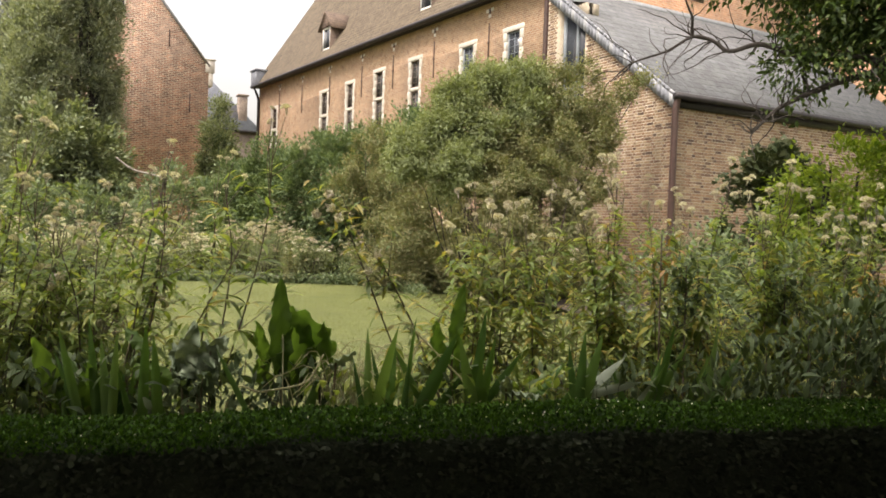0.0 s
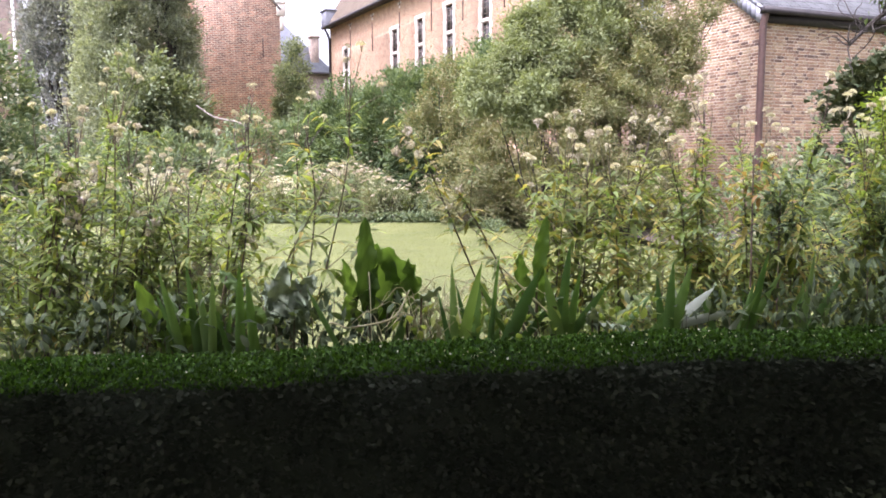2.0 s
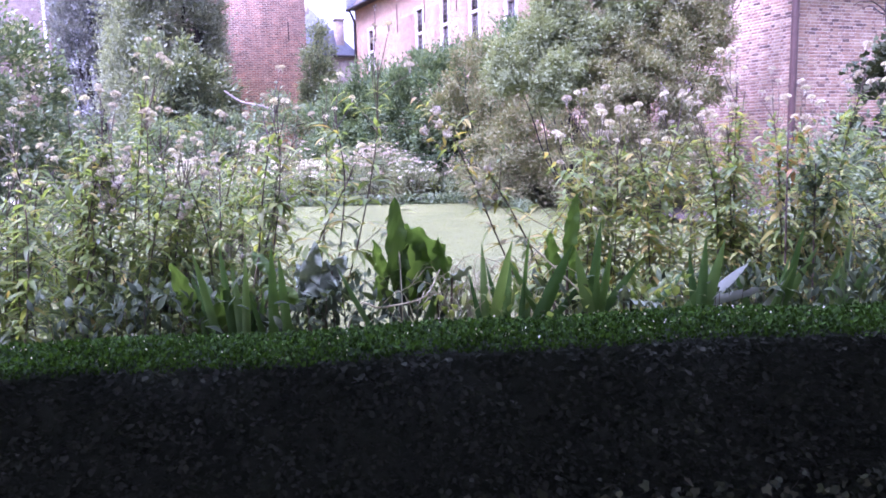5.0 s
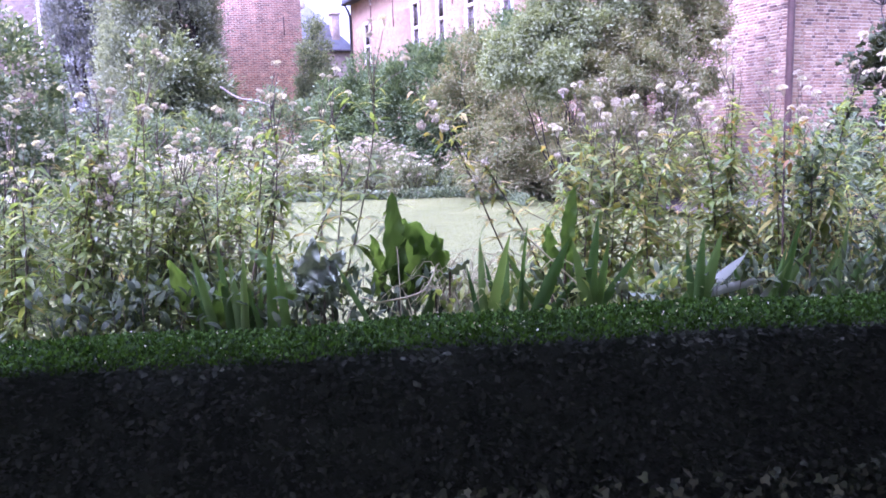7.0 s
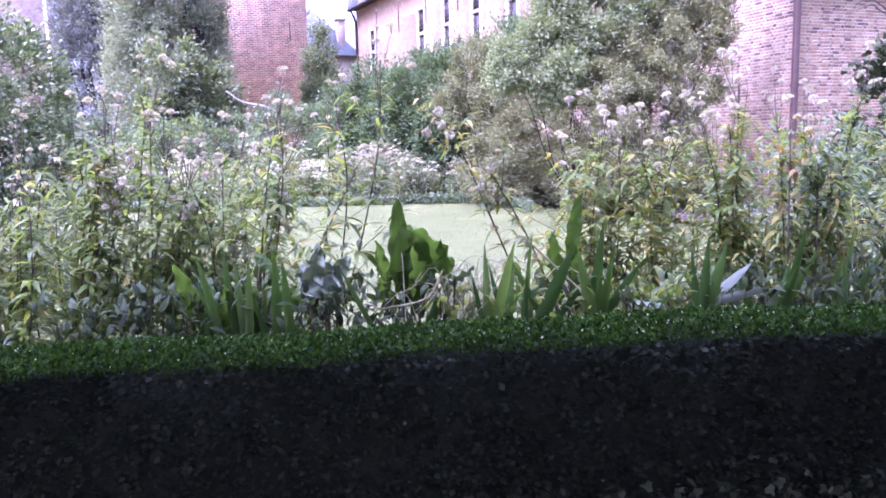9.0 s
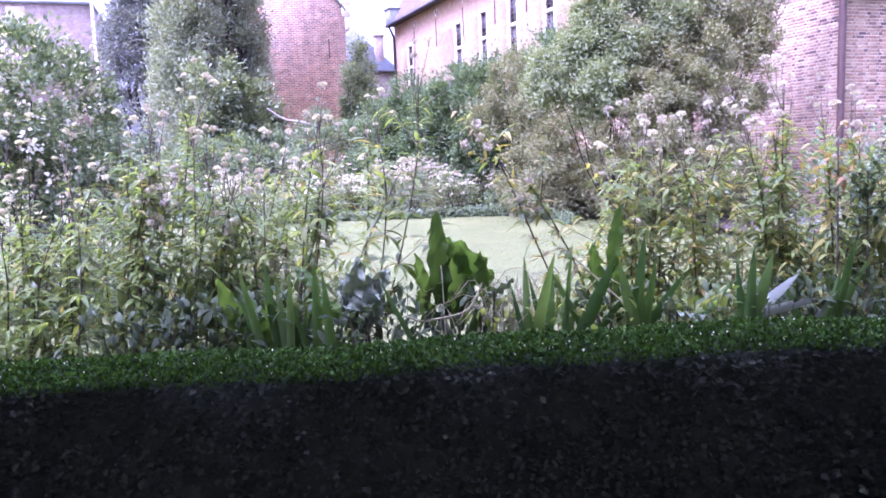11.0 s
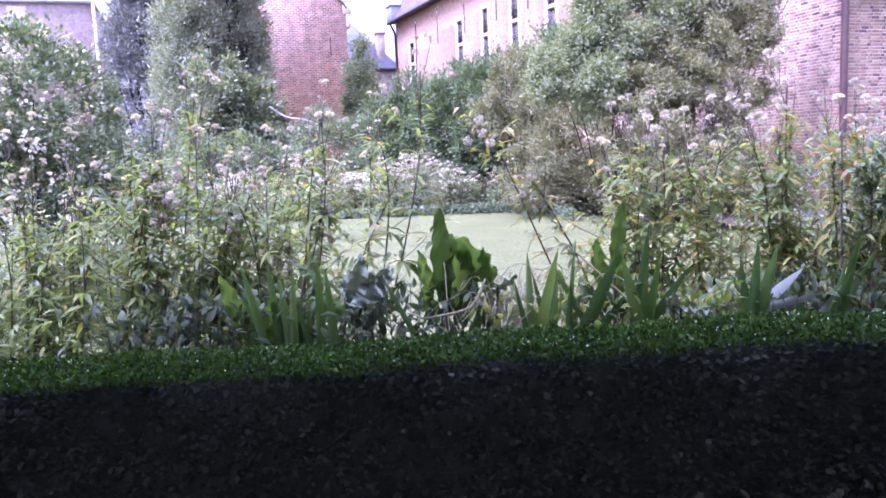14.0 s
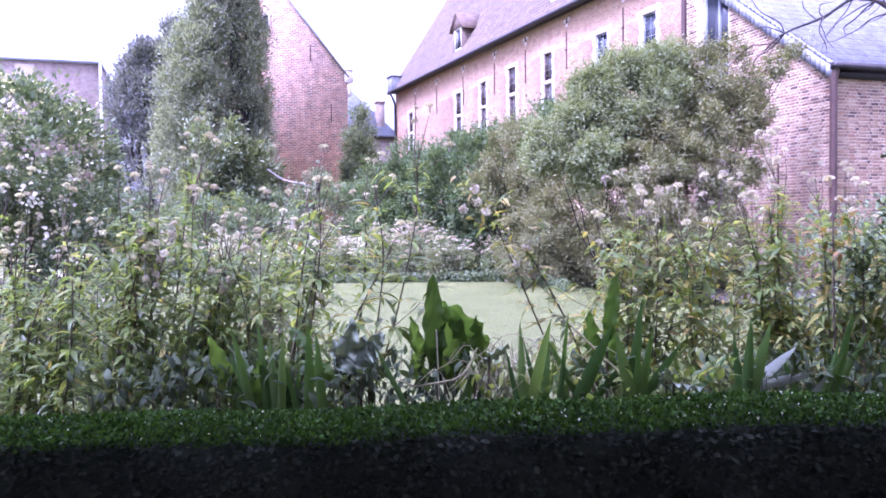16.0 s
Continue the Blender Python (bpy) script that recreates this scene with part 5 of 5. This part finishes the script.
        f += (0.046 / L) / leafy * (0.75 + 0.5 * rng.random())
    bark = STEM_DARK if rng.random() < 0.4 else STEM
    part("stem", stems[0], bark, t)
    if len(stems) > 1:
        part("branching", join(stems[1:]), bark, t, kind="stuff")
    P, A, S, Yw = np.array(P), np.array(A), np.array(S), np.array(Yw)
    up = unit(np.tile([[0, 0, 1.0]], (len(P), 1)) + 0.35 * ball(len(P)))
    for sel, m, nm in ((~Yw, mat, "foliage"), (Yw, AGRI_YELLOW, "yellowed_foliage")):
        if sel.any():
            part(nm, scatter(LANCE, P[sel], A[sel], up[sel], S[sel]), m, t)
    return t


LEFT_TALL = [(-2.61, -0.2, 1.85), (-2.6, -0.16, 1.79), (-2.56, -0.39, 1.67), (-2.46, -0.33, 1.63), (-2.35, -0.22, 1.68), (-2.45, -0.18, 1.58), (-2.65, -0.83, 1.55), (-2.47, -0.67, 1.58), (-2.21, 0.23, 1.71), (-2.49, 0.47, 1.69), (-2.53, -0.1, 1.47), (-2.37, -0.07, 1.46), (-2.41, 0.03, 1.56), (-2.58, 0.15, 1.56), (-2.53, 0.22, 1.56), (-2.49, 0.27, 1.48), (-2.62, -0.73, 1.31), (-2.62, -0.61, 1.45), (-2.77, -0.91, 1.66), (-2.42, -0.49, 1.64), (-2.37, 0.32, 1.57), (-2.61, -0.86, 1.41), (-2.54, 0.16, 1.4), (-2.37, -0.3, 1.43)]
LEFT_DROOP = [(-2.44, -0.44, 1.39), (-2.38, -0.12, 1.26), (-2.19, 0.2, 1.26), (-2.46, -0.38, 1.43), (-2.33, 0.07, 1.11), (-2.33, -0.4, 1.35)]
RIGHT_TALL = [(-2.03, 1.41, 1.62), (-1.82, 1.37, 1.61), (-1.96, 1.43, 1.55), (-1.92, 1.5, 1.54), (-1.84, 1.53, 1.55), (-1.96, 1.24, 1.45), (-1.96, 1.74, 1.52), (-1.82, 1.72, 1.6), (-1.76, 1.75, 1.59), (-1.88, 1.91, 1.52), (-1.79, 1.96, 1.77), (-1.87, 2.07, 1.7), (-1.7, 2.05, 1.68), (-1.77, 1.9, 1.57), (-1.8, 2.31, 1.64), (-1.72, 2.28, 1.57)]
RIGHT_FAR = [(-1.57, 2.79, 1.78), (-1.56, 2.52, 1.7), (-1.54, 2.36, 1.76), (-1.64, 3.02, 1.67), (-1.51, 2.54, 1.53), (-1.58, 3.11, 1.59), (-1.45, 3.07, 1.54), (-1.54, 3.38, 1.52), (-1.54, 2.79, 1.73), (-1.59, 3.2, 1.55), (-1.61, 2.7, 1.65), (-1.38, 3.15, 1.69)]
for p in LEFT_TALL:
    agrimony(p, lean=(rng.normal() * 0.06 - 0.05, rng.normal() * 0.12 - 0.2), heads=rng.integers(2, 5), leafy=0.95, yellow=0.08)
for p in LEFT_DROOP:
    agrimony(p, lean=(-0.15, rng.normal() * 0.12 - 0.1), heads=9, leafy=0.8, yellow=0.1, drooping=True)
for p in RIGHT_TALL:
    agrimony(p, lean=(rng.normal() * 0.05 - 0.04, rng.normal() * 0.05), heads=rng.integers(3, 6), leafy=1.35, yellow=0.3, leaf=0.095)
for p in RIGHT_FAR:
    agrimony(p, lean=(rng.normal() * 0.05 - 0.04, rng.normal() * 0.05), heads=rng.integers(3, 6), leafy=1.5, yellow=0.25, leaf=0.095)
agrimony((-1.3, 2.98, 1.5), heads=2, leafy=1.0, mat=RUST_LEAF, yellow=0.3)
agrimony((-1.36, 3.12, 1.42), heads=1, leafy=1.0, mat=RUST_LEAF, yellow=0.3)
# slender stems that lean out over the gap
agrimony((-2.05, 0.6, 1.85), lean=(-0.05, -0.55), heads=4, leafy=0.5, yellow=0.2, leaf=0.11)
agrimony((-2.14, 0.44, 1.68), lean=(-0.05, -0.4), heads=3, leafy=0.5, yellow=0.2, leaf=0.1)
agrimony((-2.2, 0.24, 1.71), lean=(-0.1, -0.35), heads=3, leafy=0.55, yellow=0.2, leaf=0.1)
agrimony((-2.1, 0.5, 1.42), lean=(-0.05, -0.5), heads=2, leafy=0.5, yellow=0.4, leaf=0.11)
agrimony((-1.9, 0.72, 1.54), lean=(0.08, 0.5), heads=4, leafy=1.0, yellow=0.7, drooping=True, leaf=0.08)
agrimony((-1.86, 0.9, 1.33), lean=(0.05, 0.3), heads=3, leafy=1.0, yellow=0.7, drooping=True, leaf=0.08)
agrimony((-2.32, 0.0, 1.4), lean=(0.0, 0.12), heads=2, leafy=0.45, yellow=0.2, leaf=0.09)
# shorter stems that fill the clumps
for k in range(92):
    a, b = -2.6 + 2.1 * rng.random(), 0.65 + 0.85 * rng.random()
    x, y = by_hedge(a, b)
    agrimony((x, y, 1.0 + 0.5 * rng.random() * (a < -0.5)), lean=(rng.normal() * 0.06, rng.normal() * 0.12 - 0.12), heads=rng.integers(0, 2), leafy=0.95, yellow=0.08)
for k in range(50):
    a, b = 0.75 + 1.8 * rng.random(), 0.68 + 0.65 * rng.random()
    x, y = by_hedge(a, b)
    agrimony((x, y, 1.0 + 0.42 * rng.random()), lean=(rng.normal() * 0.06, rng.normal() * 0.06), heads=rng.integers(0, 2), leafy=1.1, yellow=0.6)


# ---- irises ----
def sword(length, width, curve, fold=0.15):
    """An iris leaf from the origin upwards, bending over along +x by curve."""
    V, F, n = [], [], 13
    for i in range(n):
        u = 1 - (1 - i / (n - 1)) ** 1.9
        w = width * (0.75 + 0.55 * u - 0.2 * u * u) * (1 if u < 0.7 else max(0.02, 1 - ((u - 0.7) / 0.3) ** 2.2))
        x, z = curve * length * u**2.2, length * u * (1 - 0.25 * abs(curve) * u)
        V += [(x, -w / 2, z), (x + fold * w, 0, z), (x, w / 2, z)]
        if i:
            q = 3 * i
            F += [(q - 3, q - 2, q + 1), (q - 3, q + 1, q), (q - 2, q - 1, q + 2), (q - 2, q + 2, q + 1)]
    return np.array(V), np.array(F)


SWORDS = [np_mesh("leaf", *sword(1.0, 0.056, c), IRIS_LEAF) for c in (0.02, 0.1, 0.22, 0.42)]
# blades whose grey colour stands for reflected light
SWORDS_SHEEN = [np_mesh("sheen_leaf", *sword(1.0, 0.05, c), IRIS_SHEEN) for c in (0.04, 0.12)]
for me in SWORDS + SWORDS_SHEEN:
    me.shade_smooth()


def leaf_turn(way, turn):
    """The turn of a leaf that grows along way, its blade facing the path but for the given degrees."""
    z = Vector(way).normalized()
    y = Vector((*HD, 0))
    y = (y - z * y.dot(z)).normalized()
    return Matrix((y.cross(z), y, z)).transposed().to_4x4() @ Matrix.Rotation(radians(turn), 4, "Z")


def iris(a0, blades, grey=(), b=0.45, fill=3):
    """A fan of sword leaves; each blade: where its tip stands along the hedge, its height, where it passes the hedge's top, its width."""
    base = np.array([*by_hedge(a0, b), 0.2])
    t = thing("iris", pose(*base), "clump of sword-shaped iris leaves behind the hedge, some bending over with a painted grey sheen" if grey else "clump of upright sword-shaped iris leaves behind the hedge", "plant", "irises along the hedge")
    blades = [(*q, 0.0) for q in blades]
    for _ in range(fill):
        a = a0 + rng.normal() * 0.1
        blades.append((a + rng.normal() * 0.07, 0.9 + 0.13 * rng.random(), a, 0.022 + 0.012 * rng.random(), 0.06))
    for i, (at, zt, af, width, deep) in enumerate(blades):
        k = min(0.65 / (zt - 0.85), 0.22 / (abs(at - af) + 1e-6))
        foot = np.array([*by_hedge(af - k * (at - af), b + deep + rng.normal() * 0.02), max(0.2, 0.85 - k * (zt - 0.85))])
        way = np.array([*by_hedge(at, b + deep), zt]) - foot
        L = np.linalg.norm(way)
        g = i in grey
        ob = new("leaf", SWORDS_SHEEN[i % 2] if g else SWORDS[rng.integers(0, 2)])
        ob.parent = t
        ob.matrix_basis = Matrix.Translation(Vector(foot - base)) @ leaf_turn(way, rng.normal() * (14 if deep == 0 else 35)) @ Matrix.Diagonal((0.35 if g else L, width / 0.054, L, 1))
    return t


iris(0.31, [(0.332, 1.134, 0.302, 0.05), (0.284, 1.096, 0.295, 0.028), (0.132, 0.95, 0.105, 0.038), (0.24, 1.0, 0.27, 0.02)], fill=1)
iris(0.42, [(0.373, 1.158, 0.392, 0.03), (0.389, 1.032, 0.372, 0.03), (0.44, 1.002, 0.427, 0.024), (0.582, 1.092, 0.481, 0.048), (0.339, 1.039, 0.46, 0.026)], fill=2)
iris(0.68, [(0.698, 1.159, 0.667, 0.042), (0.713, 1.099, 0.691, 0.032), (0.843, 1.007, 0.734, 0.032), (0.672, 1.038, 0.679, 0.032), (0.6, 1.1, 0.66, 0.04)], fill=2)
iris(1.06, [(1.075, 1.113, 1.065, 0.034), (1.146, 1.1, 1.091, 0.042), (1.137, 0.99, 1.035, 0.026), (1.255, 0.978, 1.097, 0.036), (1.321, 0.89, 1.157, 0.034), (1.02, 1.04, 1.05, 0.03)], grey=(3, 4), fill=3)
iris(1.4, [(1.402, 1.146, 1.371, 0.032), (1.506, 1.044, 1.404, 0.03), (1.444, 0.97, 1.342, 0.026), (1.546, 1.062, 1.485, 0.03), (1.38, 1.0, 1.33, 0.028)], grey=(2,), fill=4)
iris(1.65, [(1.62, 1.12, 1.6, 0.032), (1.72, 1.02, 1.63, 0.028), (1.58, 1.0, 1.6, 0.028)], fill=3)
iris(-0.6, [(-0.649, 1.132, -0.609, 0.03), (-0.594, 1.122, -0.571, 0.026), (-0.501, 1.11, -0.515, 0.026), (-0.56, 1.06, -0.54, 0.03), (-0.69, 1.02, -0.63, 0.03)], fill=6)
iris(-0.4, [(-0.418, 1.139, -0.425, 0.03), (-0.364, 1.104, -0.368, 0.034), (-0.231, 1.03, -0.131, 0.018), (-0.46, 1.0, -0.44, 0.03)], fill=5)


# ---- broad leaves: dock and grey felted mullein ----
def broad(length, width, wave, curve, seed):
    """A broad leaf with a wavy edge, raised ribs and a stalk, from the origin upwards."""
    r = np.random.default_rng(seed)
    V, F, nu, nv = [], [], 15, 9
    ph = r.random(4) * 6
    for i in range(nu):
        u = i / (nu - 1)
        w = width * (math.sin(math.pi * min(1, u * 0.94 + 0.04)) ** 0.65) * (1.1 - 0.35 * u)
        for j in range(nv):
            v = 2 * j / (nv - 1) - 1
            ruff = wave * abs(v) ** 2 * math.sin(u * 21 + ph[0] + (2 if v > 0 else 0)) + 0.5 * wave * abs(v) * math.sin(u * 37 + ph[1])
            rib = (0.006 + 0.25 * max(0, wave - 0.012)) * math.cos(u * 44 + abs(v) * 8) * abs(v)
            x = curve * length * u**2 + 0.28 * w * abs(v) ** 1.5 + ruff + rib
            V.append((x, v * w / 2 * (1 + 0.11 * math.sin(u * 29 + ph[2])), length * u * (1 - 0.3 * abs(curve) * u)))
            if i and j:
                q = i * nv + j
                F += [(q - nv - 1, q - nv, q), (q - nv - 1, q, q - 1)]
    return np.array(V), np.array(F)


def broad_plant(name, a0, b, leaves, material, label, wave):
    """Broad leaves on stalks from one foot; each leaf: tip along the hedge and height, base along and height, width, curve, turn."""
    foot = np.array([*by_hedge(a0, b), 0.2])
    t = thing(name, pose(*foot), label, "plant", "broad-leaved plants")
    for k, (at, zt, ab, zb, width, curve, face) in enumerate(leaves):
        lean = 0.02 * (k % 3)
        tip, start = np.array([*by_hedge(at, b - 0.04 + lean), zt]), np.array([*by_hedge(ab, b + lean), zb])
        way = tip - start
        ob = part("leaf", broad(np.linalg.norm(way), width, wave, curve, k + len(name)), material, t, smooth=True)
        ob.matrix_basis = Matrix.Translation(Vector(start - foot)) @ leaf_turn(way, face)
        rel = start - foot
        part("stalk", tube([(0, 0, 0), tuple(rel * [0.5, 0.5, 0.6]), tuple(rel + unit(way) * 0.03)], [0.006, 0.004], 5), STEM, t)


broad_plant("dock", 0.05, 0.55, [(-0.01, 1.255, 0.0, 0.9, 0.085, 0.05, 8), (0.045, 1.2, 0.185, 0.97, 0.115, 0.25, -25), (0.07, 1.14, 0.03, 0.86, 0.13, 0.1, 5), (0.16, 1.12, 0.18, 0.9, 0.07, 0.15, -35), (-0.1, 1.12, -0.04, 0.92, 0.05, 0.2, 20), (0.1, 1.03, 0.06, 0.82, 0.09, 0.15, 15), (-0.07, 1.0, -0.03, 0.84, 0.07, 0.2, -10)],
            DOCK_LEAF, "dock with large wavy dark green leaves", 0.016)
broad_plant("dock", 0.6, 0.55, [(0.636, 1.245, 0.612, 1.0, 0.055, 0.05, -10), (0.53, 1.12, 0.57, 0.93, 0.06, 0.15, 10), (0.61, 1.08, 0.63, 0.88, 0.06, 0.2, 20)], DOCK_LEAF, "dock with upright wavy green leaves", 0.012)
broad_plant("dock", -0.6, 0.5, [(-0.753, 1.07, -0.675, 0.82, 0.07, 0.1, 5), (-0.327, 0.9, -0.47, 0.95, 0.07, 0.3, 25), (-0.41, 1.0, -0.5, 1.07, 0.05, 0.25, -15), (-0.6, 1.0, -0.58, 0.8, 0.08, 0.2, 10), (-0.5, 0.98, -0.52, 0.8, 0.07, 0.2, -10), (-0.72, 0.95, -0.66, 0.78, 0.07, 0.2, 15)], DOCK_LEAF, "dock with broad shaded leaves", 0.01)
broad_plant("mullein", -0.25, 0.5, [(-0.27, 1.1, -0.33, 0.9, 0.08, -0.2, 5), (-0.33, 0.9, -0.21, 1.02, 0.1, -0.3, 10), (-0.17, 1.04, -0.29, 0.94, 0.09, -0.25, -15), (-0.2, 0.96, -0.27, 0.86, 0.08, -0.3, 15), (-0.34, 1.03, -0.3, 0.88, 0.07, -0.3, 20)],
            FELT_LEAF, "mullein with crinkled grey felted leaves", 0.034)
broad_plant("mullein", 0.17, 0.45, [(0.244, 1.022, 0.16, 0.955, 0.042, 0.1, 10), (0.1, 0.95, 0.14, 0.87, 0.04, 0.3, -10)], FELT_LEAF, "pale grey leaf beside the dock", 0.008)
broad_plant("mullein", 0.8, 0.42, [(0.86, 0.9, 0.78, 0.86, 0.06, 0.4, 10), (0.77, 0.95, 0.79, 0.85, 0.05, 0.3, -10), (0.92, 0.88, 0.85, 0.85, 0.05, 0.4, 20)], FELT_LEAF, "pale grey leaves low behind the hedge", 0.012)


# ---- straw and fallen stalks ----
STRAWS = thing("dry_grass", pose(*by_hedge(0.24, 0.55), 0.2), "tuft of dry straw and yellow grass blades", "grass")
n = 90
foot = np.c_[rng.normal(size=(n, 2)) * [0.05, 0.1], np.zeros(n)]
L = 0.66 + 0.16 * rng.random(n)
sway = np.clip(rng.normal(size=(n, 3)), -1.2, 1.2) * [0.05, 0.09, 0.03]
blades = [tube(smooth_line([foot[i], foot[i] + sway[i] * 0.3 + [0, 0, L[i] * 0.75], foot[i] + sway[i] + [0, 0, L[i]], foot[i] + sway[i] * 2 + [0, 0, L[i] * 0.93]], 3), [0.003, 0.0012], 3) for i in range(n)]
part("blade_tuft", join(blades), STRAW, STRAWS, kind="stuff")
for line in ([by_hedge(-0.3, 0.5) + (0.2,), by_hedge(-0.17, 0.44) + (0.84,), by_hedge(-0.06, 0.42) + (0.88,), by_hedge(0.08, 0.42) + (0.91,), by_hedge(0.14, 0.44) + (1.0,)],
             [by_hedge(0.9, 0.42) + (0.2,), by_hedge(0.75, 0.42) + (0.75,), by_hedge(0.67, 0.43) + (0.86,), by_hedge(0.44, 0.45) + (1.09,)]):
    s = thing("fallen_stalk", pose(*line[0]), "pale dry stalk leaning among the leaves", "stalk")
    part("stalk", tube(smooth_line(np.array(line) - np.array(line[0]), 5), [0.004, 0.003], 5), STRAW, s)

# rust-tinted and dark sprays in the right-hand clump
for (x, y, z0), mat, lab in (((-1.53, 1.97, 1.44), RUST_LEAF, "spray of rust-orange leaves"), ((-1.5, 2.08, 1.32), BRONZE_LEAF, "spray of dark bronze leaves"), ((-1.42, 2.58, 1.3), BRONZE_LEAF, "spray of dark bronze leaves")):
    s = thing("leaf_spray", pose(x, y, 0.2), lab, "plant")
    part("stem", tube([(0, 0, 0), (0.01, 0, (z0 - 0.2) * 0.6), (0, 0, z0 - 0.2)], [0.005, 0.003], 5), STEM_DARK, s)
    n = 50 if mat is RUST_LEAF else 220
    pos = np.array([0, 0, z0 - 0.28]) + rng.normal(size=(n, 3)) * [0.05, 0.06, 0.07]
    part("foliage", scatter(lance(0.35), pos, unit(ball(n) * [1, 1, 0.4]), unit(ball(n) * 0.3 + [0, 0, 1]), 0.035 + 0.02 * rng.random(n)), mat, s)

# low leafy plants at the foot of the right-hand clump
for a, h in ((1.68, 0.66), (1.88, 0.72), (2.07, 0.8), (2.27, 0.88), (2.5, 0.95), (2.75, 0.98), (3.0, 0.95)):
    x, y = by_hedge(a, 0.45)
    t = thing("low_foliage_plant", pose(x, y, 0.2), "low dark bushy plant at the back of the hedge", "plant", "low plants along the hedge")
    n = 800 if h > 0.8 else 420
    pos = np.c_[rng.normal(size=(n, 2)) * 0.12, 0.1 + h * rng.random(n) ** 0.6]
    part("foliage", foliage(pos, unit(pos * [1, 1, 0.3]), lance(0.33), 0.055, messy=0.6), BRONZE_LEAF, t)
    part("stalk_tuft", join([tube([(0, 0, 0), tuple(p * [0.7, 0.7, 0.6]), tuple(p)], [0.004, 0.002], 4) for p in pos[:16]]), STEM_DARK, t)


# leafy undergrowth between the irises
for a, h, mat in ((-1.05, 0.62, BRONZE_LEAF), (-0.88, 0.66, BRONZE_LEAF), (-0.7, 0.64, BRONZE_LEAF), (-0.52, 0.66, BRONZE_LEAF), (-0.34, 0.62, BRONZE_LEAF), (-0.16, 0.64, BRONZE_LEAF), (0.02, 0.62, BRONZE_LEAF), (0.2, 0.6, AGRI_LEAF), (0.4, 0.6, AGRI_LEAF), (0.58, 0.62, BRONZE_LEAF), (0.76, 0.6, AGRI_LEAF), (0.95, 0.62, AGRI_LEAF), (1.18, 0.62, BRONZE_LEAF), (1.42, 0.64, BRONZE_LEAF)):
    t = thing("undergrowth_plant", pose(*by_hedge(a, 0.52), 0.2), "low leafy undergrowth between the iris clumps", "plant", "undergrowth along the hedge")
    n = 240
    pos = np.c_[rng.normal(size=(n, 2)) * 0.075, 0.2 + (h - 0.08) * rng.random(n) ** 0.6]
    part("foliage", foliage(pos, unit(pos * [1, 1, 0.3]), lance(0.4), 0.05, messy=0.8), mat, t)
    part("stalk_tuft", join([tube([(0, 0, 0), tuple(p * [0.7, 0.7, 0.6]), tuple(p)], [0.003, 0.0015], 4) for p in pos[:14]]), STEM, t)


# ---- grass blades of the lawn ----
def lawn_blades():
    n = 60000
    x, y = -16.5 + 14.5 * rng.random(n) ** 0.85, -4 + 12.5 * rng.random(n)
    pos = np.c_[x, y, np.zeros(n)]
    V = np.array([(-0.5, 0, 0), (0.5, 0, 0), (0.1, 1, 0.25)])
    along = unit(np.c_[rng.normal(size=(n, 2)) * 0.5, np.ones(n)])
    W = scatter((V * [0.16, 1, 1], np.array([(0, 1, 2)])), pos, along, unit(ball(n) * [1, 1, 0.1]), 0.018 + 0.018 * rng.random(n))
    ob = part("lawn_grass", W, GRASS, label="short mown grass blades of the lawn", kind="stuff")
    ob["category"] = "grass"


lawn_blades()


# ---- bricks of the annex, the nearest laid one by one ----
def brick_mesh(length, along, d=0.007):
    """One brick with worn arrises; along: the axis it runs on."""
    h, c = 0.052, 0.005
    V = [(-length / 2, 0, 0), (length / 2, 0, 0), (length / 2, 0, h), (-length / 2, 0, h), (-length / 2 + c, -d, c), (length / 2 - c, -d, c), (length / 2 - c, -d, h - c), (-length / 2 + c, -d, h - c)]
    F = [(4, 5, 6, 7), (0, 1, 5, 4), (1, 2, 6, 5), (2, 3, 7, 6), (3, 0, 4, 7)]
    V = np.array(V)
    if along == "y":
        V = np.c_[-V[:, 1], V[:, 0], V[:, 2]]
    return V, np.array(F)


def lay_bricks(along, start, end, ztop, parent, near, limit):
    """Courses of stretchers and headers; those in the near stretch are objects of their own, the rest one mesh."""
    kinds = {w: np_mesh("brick", *brick_mesh(w, along), ANNEX_BRICK) for w in (0.185, 0.09)}
    made, rest, row, z = 0, [], 0, 0.004
    while z < 7.4:
        s, i = start + (0.0475 if row % 2 else 0.0), row
        while s < end:
            w = 0.185 if i % 2 else 0.09
            mid = s + w / 2
            if s + w < end and z + 0.055 < ztop(mid) and not (along == "x" and G0 - 0.02 < mid + w / 2 and mid - w / 2 < G1 + 0.02 and z < 6.95):
                p = (mid, AY0 + 0.022, z) if along == "x" else (AX1 - 0.02, mid, z)
                p = (p[0] + (0 if along == "x" else rng.normal() * 0.002), p[1] + (rng.normal() * 0.002 if along == "x" else 0), p[2] + rng.normal() * 0.001)
                if near(mid, z) and made < limit:
                    ob = new("brick", kinds[w])
                    ob.parent, ob.location = parent, p
                    made += 1
                else:
                    V, F = brick_mesh(w, along)
                    rest.append((V + np.array(p), F))
            s += w + 0.0105
            i += 1
        z += 0.0625
        row += 1
    part("brickwork", join(rest), ANNEX_BRICK, parent, "courses of mixed orange and brown bricks", "stuff")


lay_bricks("x", AX0, AX1 - 0.02, lambda x: AZ + (AX1 - x) * SLOPE - 0.02, side_wall, lambda s, z: s > -12.0 and 2.0 < z < 4.0, 280)
lay_bricks("y", AY0 + 0.03, AY1, lambda y: AZ - 0.12, front_wall, lambda s, z: s < 13.4 and 2.0 < z < 4.0, 280)
